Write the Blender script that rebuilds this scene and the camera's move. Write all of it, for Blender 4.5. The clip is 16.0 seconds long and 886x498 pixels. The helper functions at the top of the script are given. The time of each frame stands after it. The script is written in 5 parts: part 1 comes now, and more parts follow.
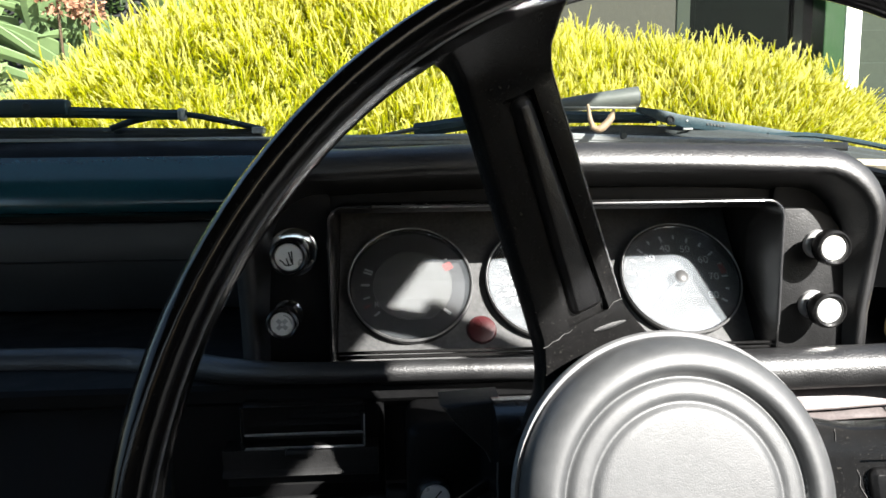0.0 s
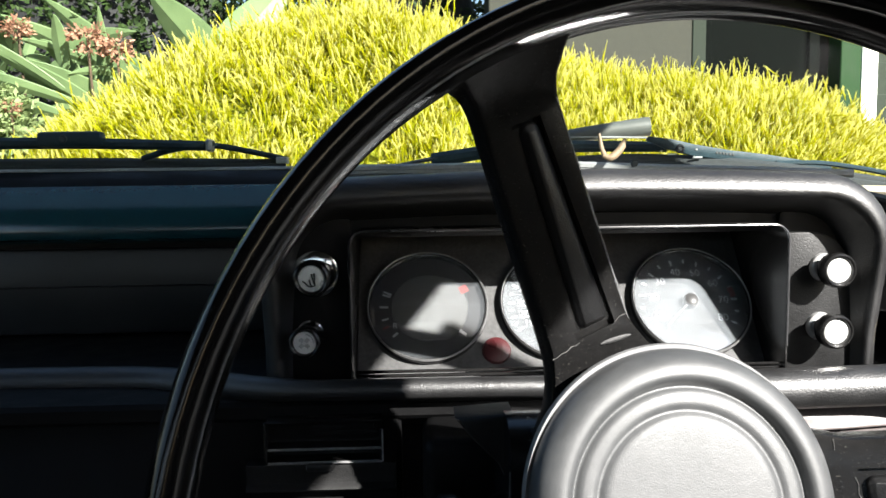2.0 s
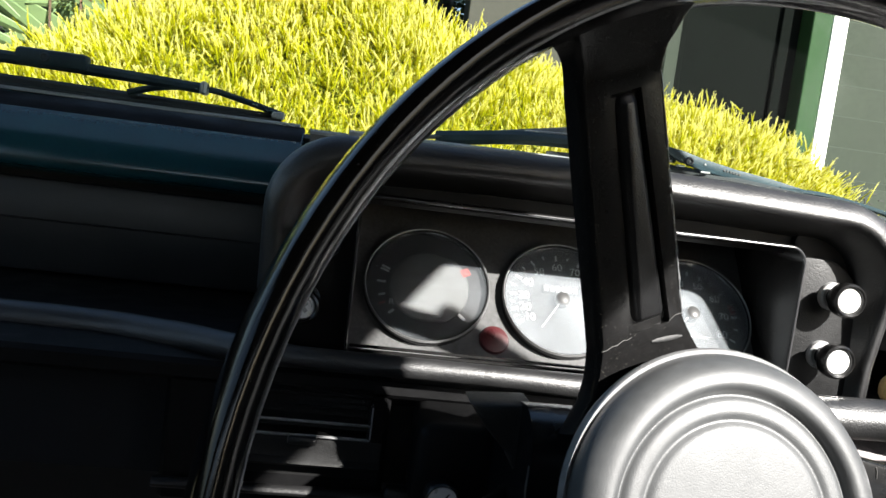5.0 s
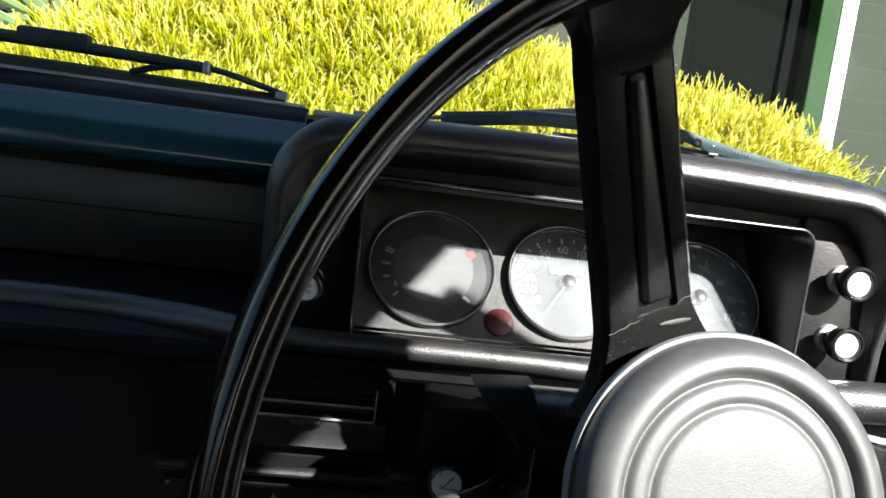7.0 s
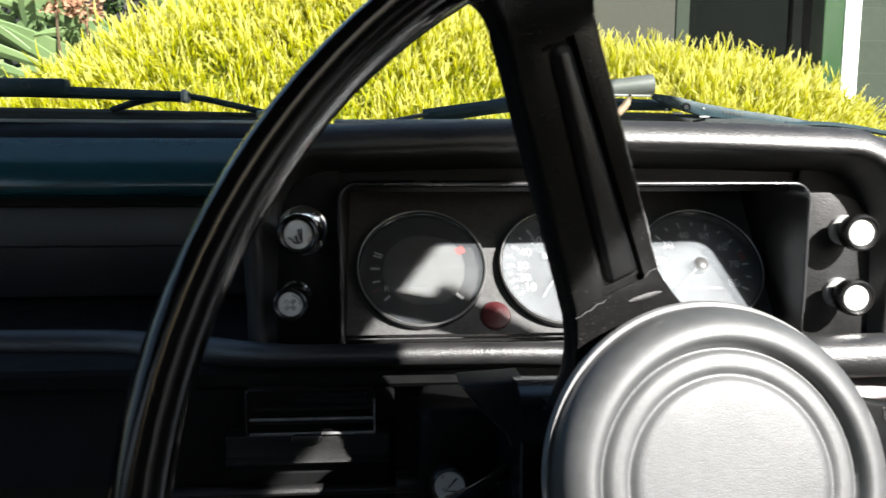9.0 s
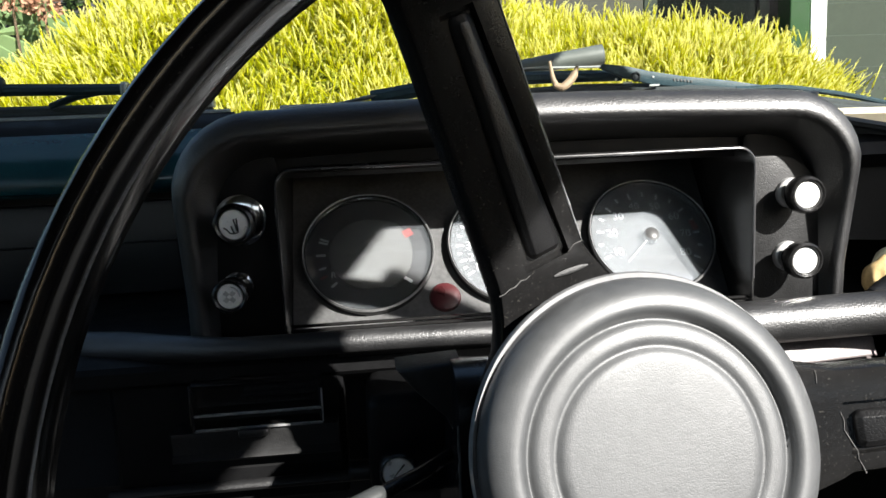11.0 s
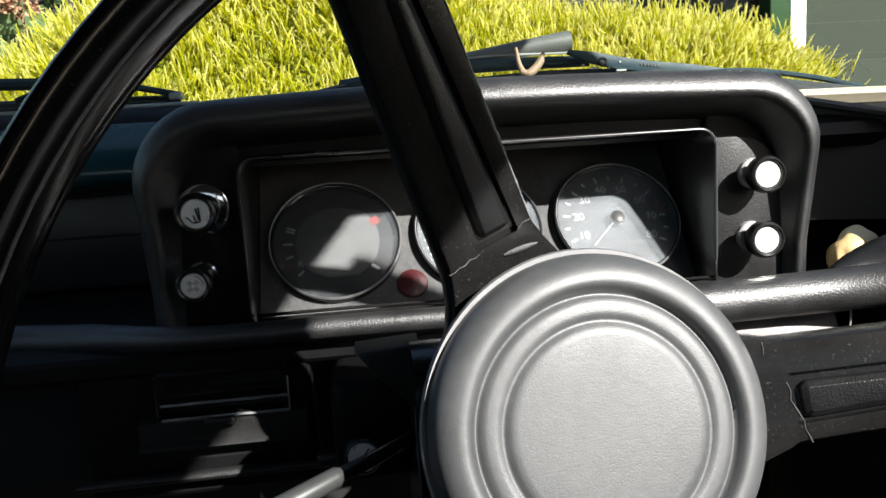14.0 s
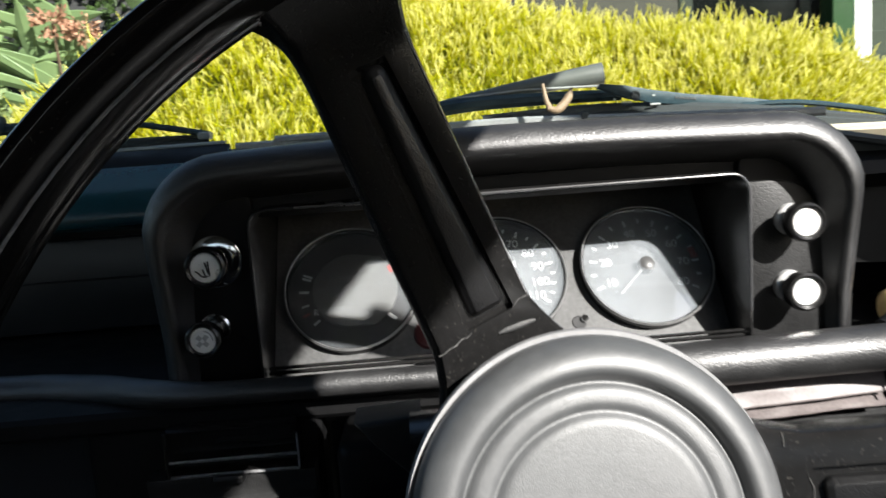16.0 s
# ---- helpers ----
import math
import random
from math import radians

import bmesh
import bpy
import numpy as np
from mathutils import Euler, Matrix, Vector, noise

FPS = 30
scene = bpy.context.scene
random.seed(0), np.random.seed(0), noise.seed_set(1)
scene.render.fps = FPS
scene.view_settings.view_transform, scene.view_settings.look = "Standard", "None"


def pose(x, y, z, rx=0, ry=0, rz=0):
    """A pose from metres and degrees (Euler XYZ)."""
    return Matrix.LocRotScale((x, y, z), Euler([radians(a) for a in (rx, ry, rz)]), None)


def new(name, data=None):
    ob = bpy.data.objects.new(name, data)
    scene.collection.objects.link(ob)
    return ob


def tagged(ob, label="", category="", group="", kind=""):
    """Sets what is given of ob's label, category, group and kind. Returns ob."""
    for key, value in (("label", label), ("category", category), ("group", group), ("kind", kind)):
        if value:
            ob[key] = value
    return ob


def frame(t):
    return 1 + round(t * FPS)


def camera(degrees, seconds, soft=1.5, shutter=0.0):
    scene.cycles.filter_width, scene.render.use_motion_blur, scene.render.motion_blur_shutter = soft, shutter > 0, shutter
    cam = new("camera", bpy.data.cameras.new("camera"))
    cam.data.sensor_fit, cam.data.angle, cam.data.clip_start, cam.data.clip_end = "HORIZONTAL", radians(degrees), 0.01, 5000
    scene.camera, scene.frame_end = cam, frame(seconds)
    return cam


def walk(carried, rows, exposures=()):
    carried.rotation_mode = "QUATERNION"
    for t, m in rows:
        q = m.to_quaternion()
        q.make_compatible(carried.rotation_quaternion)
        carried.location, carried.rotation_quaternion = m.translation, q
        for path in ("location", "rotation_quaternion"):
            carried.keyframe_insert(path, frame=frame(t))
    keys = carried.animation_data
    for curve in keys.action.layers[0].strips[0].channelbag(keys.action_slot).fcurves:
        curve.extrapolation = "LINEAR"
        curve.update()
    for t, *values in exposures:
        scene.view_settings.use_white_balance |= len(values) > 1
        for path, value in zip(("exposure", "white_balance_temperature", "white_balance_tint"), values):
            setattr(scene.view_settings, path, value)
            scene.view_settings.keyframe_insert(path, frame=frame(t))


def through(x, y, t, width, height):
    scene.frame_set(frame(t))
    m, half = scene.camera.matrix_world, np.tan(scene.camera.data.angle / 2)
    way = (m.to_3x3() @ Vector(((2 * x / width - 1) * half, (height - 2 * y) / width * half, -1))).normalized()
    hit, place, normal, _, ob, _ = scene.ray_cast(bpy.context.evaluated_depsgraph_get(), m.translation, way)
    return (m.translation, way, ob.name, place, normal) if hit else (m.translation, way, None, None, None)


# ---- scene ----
cam = camera(61.05, 16.0, shutter=0.4)
# seconds, eye (x, y, z), turn (rx, ry, rz)
PATH = [
    (0, 0.00000, -0.00000, 1.00000, 82.000, 0.590, -3.705),
    (0.5, 0.00227, -0.00073, 0.99982, 81.806, 0.351, -4.033),
    (1, -0.00100, -0.02084, 1.00214, 84.275, 0.493, -3.062),
    (1.5, -0.00275, -0.02181, 0.99871, 84.465, 0.083, -2.306),
    (2, 0.00069, -0.02136, 0.99568, 84.524, 0.750, -2.280),
    (2.5, 0.01011, -0.02427, 1.00004, 85.003, 0.853, -2.501),
    (3, 0.00938, -0.02253, 0.99933, 84.661, 0.249, -2.699),
    (3.5, 0.00801, -0.02003, 1.00024, 84.259, -0.370, -1.959),
    (4, 0.01301, -0.01678, 0.99170, 83.686, -1.049, -4.779),
    (4.5, -0.02512, -0.00060, 0.98787, 85.871, -4.883, -6.876),
    (4.7, -0.04659, 0.00604, 0.97906, 84.383, -6.587, -6.398),
    (6.8, -0.04760, 0.00870, 0.97750, 84.450, -8.400, -6.200),
    (6.9, -0.04760, 0.00870, 0.97750, 83.600, -8.450, -8.200),
    (7, -0.04659, 0.01172, 0.97745, 83.016, -7.306, -5.902),
    (7.5, -0.04640, 0.01317, 0.97161, 82.852, -7.408, -7.220),
    (8, -0.03788, 0.01582, 0.96655, 82.596, -7.521, -7.890),
    (8.5, -0.03122, 0.01735, 0.97599, 83.228, -6.232, -6.424),
    (9, -0.01233, 0.01647, 0.97935, 82.689, -0.116, -4.083),
    (9.5, 0.00842, 0.01812, 0.98077, 82.240, 1.101, -5.957),
    (9.7, 0.01055, 0.01994, 0.97984, 82.044, 1.556, -5.743),
    (11.8, 0.01846, 0.02343, 0.97671, 81.257, 2.830, -5.831),
    (12, 0.02040, 0.01994, 0.97705, 81.746, 2.711, -6.099),
    (12.5, 0.02760, 0.01798, 0.97637, 81.170, 3.425, -6.534),
    (13, 0.02864, 0.01915, 0.97214, 80.748, 3.349, -6.536),
    (13.5, 0.02734, 0.02040, 0.97241, 80.679, 3.457, -6.401),
    (14, 0.02966, 0.01927, 0.97057, 80.899, 3.523, -6.561),
    (14.5, 0.02734, 0.01836, 0.97142, 81.102, 3.147, -6.652),
    (15, 0.02580, 0.01623, 0.97448, 81.571, 2.820, -6.322),
    (15.5, 0.03857, 0.01491, 0.97899, 81.868, 3.791, -6.772),
    (16, 0.05753, 0.03730, 0.99103, 82.027, 4.225, -2.375),
]
EXPOSURE = [(0.0, 2.03), (1.5, 1.95), (4.0, 1.92), (7.0, 2.05), (8.0, 2.03), (9.0, 1.94), (12.0, 1.7), (14.0, 1.55), (15.0, 1.55), (16.0, 1.65)]
walk(cam, [(t, pose(x, y, z, rx, ry, rz)) for t, x, y, z, rx, ry, rz in PATH], EXPOSURE)

# ---- light: sun behind the car to its right, clear sky ----
SUN_TRAVEL = Vector((-0.68, 1.0, -0.72)).normalized()
world = bpy.data.worlds.new("world")
scene.world = world
world.use_nodes = True
_wn = world.node_tree.nodes
_sky = _wn.new("ShaderNodeTexSky")
_sky.sky_type = "NISHITA"
_sky.sun_disc = False
_sky.sun_elevation = math.asin(-SUN_TRAVEL.z)
_sky.sun_rotation = math.atan2(-SUN_TRAVEL.x, -SUN_TRAVEL.y)
world.node_tree.links.new(_sky.outputs[0], _wn["Background"].inputs[0])
_wn["Background"].inputs[1].default_value = 0.057
_sd = bpy.data.lights.new("sun", "SUN")
_sd.energy, _sd.angle, _sd.color = 5.0, radians(0.53), (1.0, 0.97, 0.92)
sun = new("sun", _sd)
sun.rotation_euler = SUN_TRAVEL.to_track_quat("-Z", "Y").to_euler()

Z = 1.0  # height of the dashboard's datum above the ground


# ---- materials ----
def mat(name, color, rough=0.5, metal=0.0, spec=0.5, var=0.15, scale=40.0, bump=0.0, bump_scale=400.0, dust=0.0, coat=0.0,
        rand=0.0, tint=None, sheen=0.0):
    """Procedural surface: two scales of colour variation, roughness variation, fine relief and optional pale dust."""
    m = bpy.data.materials.new(name)
    m.use_nodes = True
    nt, n = m.node_tree, m.node_tree.nodes
    b = n["Principled BSDF"]
    lk = nt.links.new
    tc = n.new("ShaderNodeTexCoord")
    n1 = n.new("ShaderNodeTexNoise")
    n1.inputs["Scale"].default_value, n1.inputs["Detail"].default_value = scale, 6
    n2 = n.new("ShaderNodeTexNoise")
    n2.inputs["Scale"].default_value, n2.inputs["Detail"].default_value = scale * 9, 4
    lk(tc.outputs["Object"], n1.inputs["Vector"])
    lk(tc.outputs["Object"], n2.inputs["Vector"])
    add = n.new("ShaderNodeMath")
    add.operation = "ADD"
    lk(n1.outputs[0], add.inputs[0])
    lk(n2.outputs[0], add.inputs[1])
    mr = n.new("ShaderNodeMapRange")
    mr.inputs[1].default_value, mr.inputs[2].default_value = 0.6, 1.4
    mr.inputs[3].default_value, mr.inputs[4].default_value = 1 - var, 1 + var
    lk(add.outputs[0], mr.inputs[0])
    fac = mr.outputs[0]
    if rand:
        oi = n.new("ShaderNodeObjectInfo")
        geo = n.new("ShaderNodeNewGeometry")
        sm = n.new("ShaderNodeMath")
        sm.operation = "ADD"
        lk(oi.outputs["Random"], sm.inputs[0])
        lk(geo.outputs["Random Per Island"], sm.inputs[1])
        m2 = n.new("ShaderNodeMapRange")
        m2.inputs[2].default_value = 2.0
        m2.inputs[3].default_value, m2.inputs[4].default_value = 1 - rand, 1 + rand
        lk(sm.outputs[0], m2.inputs[0])
        mu = n.new("ShaderNodeMath")
        mu.operation = "MULTIPLY"
        lk(fac, mu.inputs[0])
        lk(m2.outputs[0], mu.inputs[1])
        fac = mu.outputs[0]
    col = n.new("ShaderNodeMix")
    col.data_type, col.blend_type = "RGBA", "MULTIPLY"
    col.inputs[0].default_value = 1.0
    col.inputs[6].default_value = (*color, 1)
    lk(fac, col.inputs[7])
    out = col.outputs[2]
    if tint is not None:
        mt = n.new("ShaderNodeMix")
        mt.data_type = "RGBA"
        cr = n.new("ShaderNodeMapRange")
        cr.inputs[1].default_value, cr.inputs[2].default_value = 0.45, 0.62
        lk(n1.outputs[0], cr.inputs[0])
        lk(cr.outputs[0], mt.inputs[0])
        lk(out, mt.inputs[6])
        mt.inputs[7].default_value = (*tint, 1)
        out = mt.outputs[2]
    if dust:
        sp = n.new("ShaderNodeTexNoise")
        sp.inputs["Scale"].default_value, sp.inputs["Detail"].default_value = 900, 2
        lk(tc.outputs["Object"], sp.inputs["Vector"])
        sr = n.new("ShaderNodeMapRange")
        sr.inputs[1].default_value, sr.inputs[2].default_value, sr.inputs[4].default_value = 0.66, 0.74, dust
        lk(sp.outputs[0], sr.inputs[0])
        dm = n.new("ShaderNodeMix")
        dm.data_type = "RGBA"
        lk(sr.outputs[0], dm.inputs[0])
        lk(out, dm.inputs[6])
        dm.inputs[7].default_value = (0.45, 0.42, 0.36, 1)
        out = dm.outputs[2]
    lk(out, b.inputs["Base Color"])
    rr = n.new("ShaderNodeMapRange")
    rr.inputs[1].default_value, rr.inputs[2].default_value = 0.3, 0.7
    rr.inputs[3].default_value, rr.inputs[4].default_value = max(0.02, rough * 0.85), min(1, rough * 1.15)
    lk(n1.outputs[0], rr.inputs[0])
    lk(rr.outputs[0], b.inputs["Roughness"])
    b.inputs["Metallic"].default_value = metal
    b.inputs["Specular IOR Level"].default_value = spec
    b.inputs["Coat Weight"].default_value = coat
    if bump:
        nb = n.new("ShaderNodeTexVoronoi")
        nb.feature = "DISTANCE_TO_EDGE"
        nb.inputs["Scale"].default_value = bump_scale
        lk(tc.outputs["Object"], nb.inputs["Vector"])
        crease = n.new("ShaderNodeMapRange")
        crease.inputs[2].default_value, crease.inputs[4].default_value = 0.16, 0.45
        lk(nb.outputs[0], crease.inputs[0])
        nb2 = n.new("ShaderNodeTexNoise")
        nb2.inputs["Scale"].default_value, nb2.inputs["Detail"].default_value = bump_scale * 0.35, 5
        lk(tc.outputs["Object"], nb2.inputs["Vector"])
        ad = n.new("ShaderNodeMath")
        ad.operation = "ADD"
        lk(crease.outputs[0], ad.inputs[0])
        lk(nb2.outputs[0], ad.inputs[1])
        bp = n.new("ShaderNodeBump")
        bp.inputs["Strength"].default_value, bp.inputs["Distance"].default_value = bump, 0.6 / bump_scale
        lk(ad.outputs[0], bp.inputs["Height"])
        lk(bp.outputs[0], b.inputs["Normal"])
    return m


def glass_mat(name, tint=(1, 1, 1), dirt=0.0, gloss=1.0, scale=60.0):
    """Thin pane: clear with Fresnel gloss, and a film of pale dust."""
    m = bpy.data.materials.new(name)
    m.use_nodes = True
    nt, n = m.node_tree, m.node_tree.nodes
    lk = nt.links.new
    n.remove(n["Principled BSDF"])
    tr, gl, df = n.new("ShaderNodeBsdfTransparent"), n.new("ShaderNodeBsdfGlossy"), n.new("ShaderNodeBsdfDiffuse")
    tr.inputs[0].default_value = (*tint, 1)
    gl.inputs["Roughness"].default_value = 0.03
    df.inputs[0].default_value = (0.68, 0.74, 0.79, 1)
    fr = n.new("ShaderNodeFresnel")
    fr.inputs[0].default_value = 1.5
    fm = n.new("ShaderNodeMath")
    fm.operation = "MULTIPLY"
    fm.inputs[1].default_value = gloss
    lk(fr.outputs[0], fm.inputs[0])
    m1, m2 = n.new("ShaderNodeMixShader"), n.new("ShaderNodeMixShader")
    lk(fm.outputs[0], m1.inputs[0])
    lk(tr.outputs[0], m1.inputs[1])
    lk(gl.outputs[0], m1.inputs[2])
    ns = n.new("ShaderNodeTexNoise")
    ns.inputs["Scale"].default_value, ns.inputs["Detail"].default_value = scale, 5
    tc = n.new("ShaderNodeTexCoord")
    lk(tc.outputs["Object"], ns.inputs["Vector"])
    dr = n.new("ShaderNodeMapRange")
    dr.inputs[1].default_value, dr.inputs[2].default_value = 0.3, 0.7
    dr.inputs[3].default_value, dr.inputs[4].default_value = dirt * 0.7, dirt * 1.3
    lk(ns.outputs[0], dr.inputs[0])
    lk(dr.outputs[0], m2.inputs[0])
    lk(m1.outputs[0], m2.inputs[1])
    lk(df.outputs[0], m2.inputs[2])
    lk(m2.outputs[0], n["Material Output"].inputs[0])
    return m


def leaf_mat(name, dark, light, through=0.35, rough=0.5):
    """Leaves: hue varies from sprig to sprig, some light passes through."""
    m = bpy.data.materials.new(name)
    m.use_nodes = True
    nt, n = m.node_tree, m.node_tree.nodes
    lk = nt.links.new
    b = n["Principled BSDF"]
    geo = n.new("ShaderNodeNewGeometry")
    tc = n.new("ShaderNodeTexCoord")
    ns = n.new("ShaderNodeTexNoise")
    ns.inputs["Scale"].default_value, ns.inputs["Detail"].default_value = 5, 4
    lk(tc.outputs["Object"], ns.inputs["Vector"])
    ad = n.new("ShaderNodeMath")
    ad.operation = "ADD"
    lk(geo.outputs["Random Per Island"], ad.inputs[0])
    lk(ns.outputs[0], ad.inputs[1])
    mr = n.new("ShaderNodeMapRange")
    mr.inputs[1].default_value, mr.inputs[2].default_value = 0.35, 1.25
    lk(ad.outputs[0], mr.inputs[0])
    mx = n.new("ShaderNodeMix")
    mx.data_type = "RGBA"
    lk(mr.outputs[0], mx.inputs[0])
    mx.inputs[6].default_value, mx.inputs[7].default_value = (*dark, 1), (*light, 1)
    lk(mx.outputs[2], b.inputs["Base Color"])
    b.inputs["Roughness"].default_value = rough
    b.inputs["Specular IOR Level"].default_value = 0.3
    tl = n.new("ShaderNodeBsdfTranslucent")
    lk(mx.outputs[2], tl.inputs[0])
    ms = n.new("ShaderNodeMixShader")
    ms.inputs[0].default_value = through
    lk(b.outputs[0], ms.inputs[1])
    lk(tl.outputs[0], ms.inputs[2])
    lk(ms.outputs[0], n["Material Output"].inputs[0])
    return m


def shoot_mat(name, old, gold, young, through):
    """Shoots of tiny leaves: olive when old, golden further out, pale at the growing tip, each shoot with its own shift."""
    m = bpy.data.materials.new(name)
    m.use_nodes = True
    nt, n = m.node_tree, m.node_tree.nodes
    lk = nt.links.new
    b = n["Principled BSDF"]
    at = n.new("ShaderNodeAttribute")
    at.attribute_name = "growth"
    geo = n.new("ShaderNodeNewGeometry")
    tc = n.new("ShaderNodeTexCoord")
    ns = n.new("ShaderNodeTexNoise")
    ns.inputs["Scale"].default_value, ns.inputs["Detail"].default_value = 4, 4
    lk(tc.outputs["Object"], ns.inputs["Vector"])
    total = at.outputs["Fac"]
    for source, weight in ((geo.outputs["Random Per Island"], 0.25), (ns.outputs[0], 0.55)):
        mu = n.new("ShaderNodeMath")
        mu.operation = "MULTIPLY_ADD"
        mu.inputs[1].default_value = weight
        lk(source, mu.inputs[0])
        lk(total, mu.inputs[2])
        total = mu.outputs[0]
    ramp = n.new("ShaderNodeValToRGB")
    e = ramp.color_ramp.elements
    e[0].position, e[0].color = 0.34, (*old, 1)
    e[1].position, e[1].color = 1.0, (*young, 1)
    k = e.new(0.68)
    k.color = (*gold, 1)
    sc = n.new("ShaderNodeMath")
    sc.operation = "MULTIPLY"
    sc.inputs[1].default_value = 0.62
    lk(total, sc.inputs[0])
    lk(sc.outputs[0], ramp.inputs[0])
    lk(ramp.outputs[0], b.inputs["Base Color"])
    b.inputs["Roughness"].default_value = 0.75
    b.inputs["Specular IOR Level"].default_value = 0.12
    tl = n.new("ShaderNodeBsdfTranslucent")
    lk(ramp.outputs[0], tl.inputs[0])
    ms = n.new("ShaderNodeMixShader")
    ms.inputs[0].default_value = through
    lk(b.outputs[0], ms.inputs[1])
    lk(tl.outputs[0], ms.inputs[2])
    lk(ms.outputs[0], n["Material Output"].inputs[0])
    return m


VINYL = mat("black_grained_vinyl", (0.012, 0.012, 0.0125), 0.42, spec=0.5, bump=0.26, bump_scale=800, var=0.25, dust=0.04)
VINYL_SOFT = mat("black_padded_vinyl", (0.012, 0.012, 0.0125), 0.46, spec=1.0, bump=0.17, bump_scale=440, var=0.25, dust=0.012)
PLATE_VINYL = mat("dull_plate_vinyl", (0.012, 0.012, 0.0122), 0.5, spec=0.35, bump=0.16, bump_scale=520, var=0.25)
# teal base colour paints the sky's reflection onto black dash vinyl
PAD_SKY = mat("sky_tinted_dash_vinyl", (0.007, 0.046, 0.060), 0.2, spec=1.0, bump=0.006, bump_scale=300, var=0.12)
GLOVE = mat("dull_glovebox_vinyl", (0.016, 0.018, 0.0195), 0.35, spec=0.5, bump=0.05, bump_scale=700, var=0.2)
FASCIA = mat("black_fascia_vinyl", (0.0035, 0.0035, 0.0038), 0.5, spec=0.18, bump=0.2, bump_scale=1100, var=0.25)
PLASTIC = mat("black_moulded_plastic", (0.010, 0.0098, 0.0098), 0.24, spec=0.45, bump=0.08, bump_scale=900, var=0.3, dust=0.08)
BAKELITE = mat("black_rim_plastic", (0.0045, 0.0042, 0.0042), 0.14, spec=0.36, bump=0.02, bump_scale=1100, var=0.4, dust=0.03)
PAD = mat("hub_pad_vinyl", (0.051, 0.053, 0.055), 0.52, spec=0.9, bump=0.12, bump_scale=950, var=0.2, scale=25, dust=0.03)
VINYL_DARK = mat("insert_vinyl", (0.008, 0.008, 0.0085), 0.38, spec=0.75, bump=0.24, bump_scale=800, var=0.2)
# pale base carries the grazing sheen of a dark vinyl deck
DECK = mat("pale_sheen_deck_vinyl", (0.085, 0.088, 0.086), 0.4, spec=0.6, var=0.35, scale=40, bump=0.1, bump_scale=500)
SATIN = mat("satin_chrome", (0.5, 0.5, 0.5), 0.3, metal=0.4, var=0.1)
# lighter grey that paints sunlight along the dial surround's edge
LIP_GLINT = mat("visor_lip_glint", (0.05, 0.05, 0.052), 0.2, spec=0.8, var=0.2)
GREY_PANEL = mat("grey_stippled_panel", (0.076, 0.076, 0.076), 0.5, spec=0.4, bump=0.5, bump_scale=1400, var=0.4)
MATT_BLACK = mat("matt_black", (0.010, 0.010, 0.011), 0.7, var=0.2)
RING = mat("dulled_ring_metal", (0.2, 0.2, 0.2), 0.38, metal=0.3, var=0.2)
DIAL = mat("dial_black", (0.016, 0.016, 0.017), 0.6, var=0.15)
DIAL_GREY = mat("dial_grey", (0.080, 0.081, 0.079), 0.6, var=0.08)
CHROME = mat("chrome", (0.80, 0.80, 0.80), 0.12, metal=1.0, var=0.06)
ALU = mat("satin_silver_disc", (0.93, 0.93, 0.92), 0.3, metal=0.3, spec=1.0, var=0.05, scale=200)
GREY_PRINT = mat("grey_print", (0.42, 0.42, 0.42), 0.6, var=0.06)
WHITE = mat("white_print", (0.52, 0.53, 0.53), 0.6, var=0.04)
RED_PRINT = mat("red_print", (0.20, 0.025, 0.02), 0.6, var=0.06)
BLACK_PRINT = mat("black_print", (0.02, 0.02, 0.02), 0.6, var=0.06)
RED_LENS = mat("dark_red_lens", (0.060, 0.012, 0.014), 0.3, var=0.12, bump=0.3, bump_scale=1200)
CAP = mat("dark_grey_cap", (0.06, 0.06, 0.06), 0.45, var=0.1)
# mottled grey for wear and the dotted glint painted on the mould line
RIM_WEAR_GLINT = mat("worn_glinting_rim_plastic", (0.09, 0.09, 0.095), 0.4, var=0.8, scale=150)
# pale broken grey for glints painted along black plastic edges
GLINT_LINE = mat("pale_edge_glint", (0.22, 0.22, 0.225), 0.22, spec=1.0, var=0.7, scale=90)
GLOSS_BLACK = mat("glossy_black_shroud", (0.0045, 0.005, 0.006), 0.24, spec=0.95, bump=0.05, bump_scale=900, var=0.25)
GREY_STALK = mat("grey_stalk_plastic", (0.035, 0.037, 0.037), 0.4, var=0.1)
WIPER = mat("wiper_black_paint", (0.017, 0.036, 0.046), 0.55, spec=0.3, var=0.3, bump=0.08, bump_scale=300, dust=0.02)
RUBBER = mat("black_rubber", (0.024, 0.030, 0.033), 0.65, var=0.2)
SPOILER = mat("grey_spoiler", (0.085, 0.092, 0.086), 0.38, var=0.12)
EDGE = mat("glossy_grey_edge", (0.26, 0.26, 0.265), 0.25, spec=0.9, var=0.15)
CRACK = mat("pale_crack", (0.085, 0.083, 0.081), 0.7, var=0.5, scale=900)
TRIM_GREY = mat("dull_grey_trim", (0.30, 0.31, 0.31), 0.4, metal=0.3, var=0.2, scale=30)
CREAM = mat("cream_car_paint", (0.62, 0.55, 0.40), 0.25, var=0.05, coat=0.5)
BONE = mat("dry_bone", (0.21, 0.155, 0.095), 0.6, var=0.3, scale=120, bump=0.3, bump_scale=500)
SHELL_PALE = mat("pale_shell", (0.70, 0.68, 0.50), 0.35, var=0.2, scale=60)
SHELL = mat("yellow_shell", (0.55, 0.40, 0.19), 0.35, var=0.3, scale=60)
BAG = mat("pinkish_plastic_film", (0.115, 0.098, 0.096), 0.45, spec=0.3, var=0.3, scale=60)
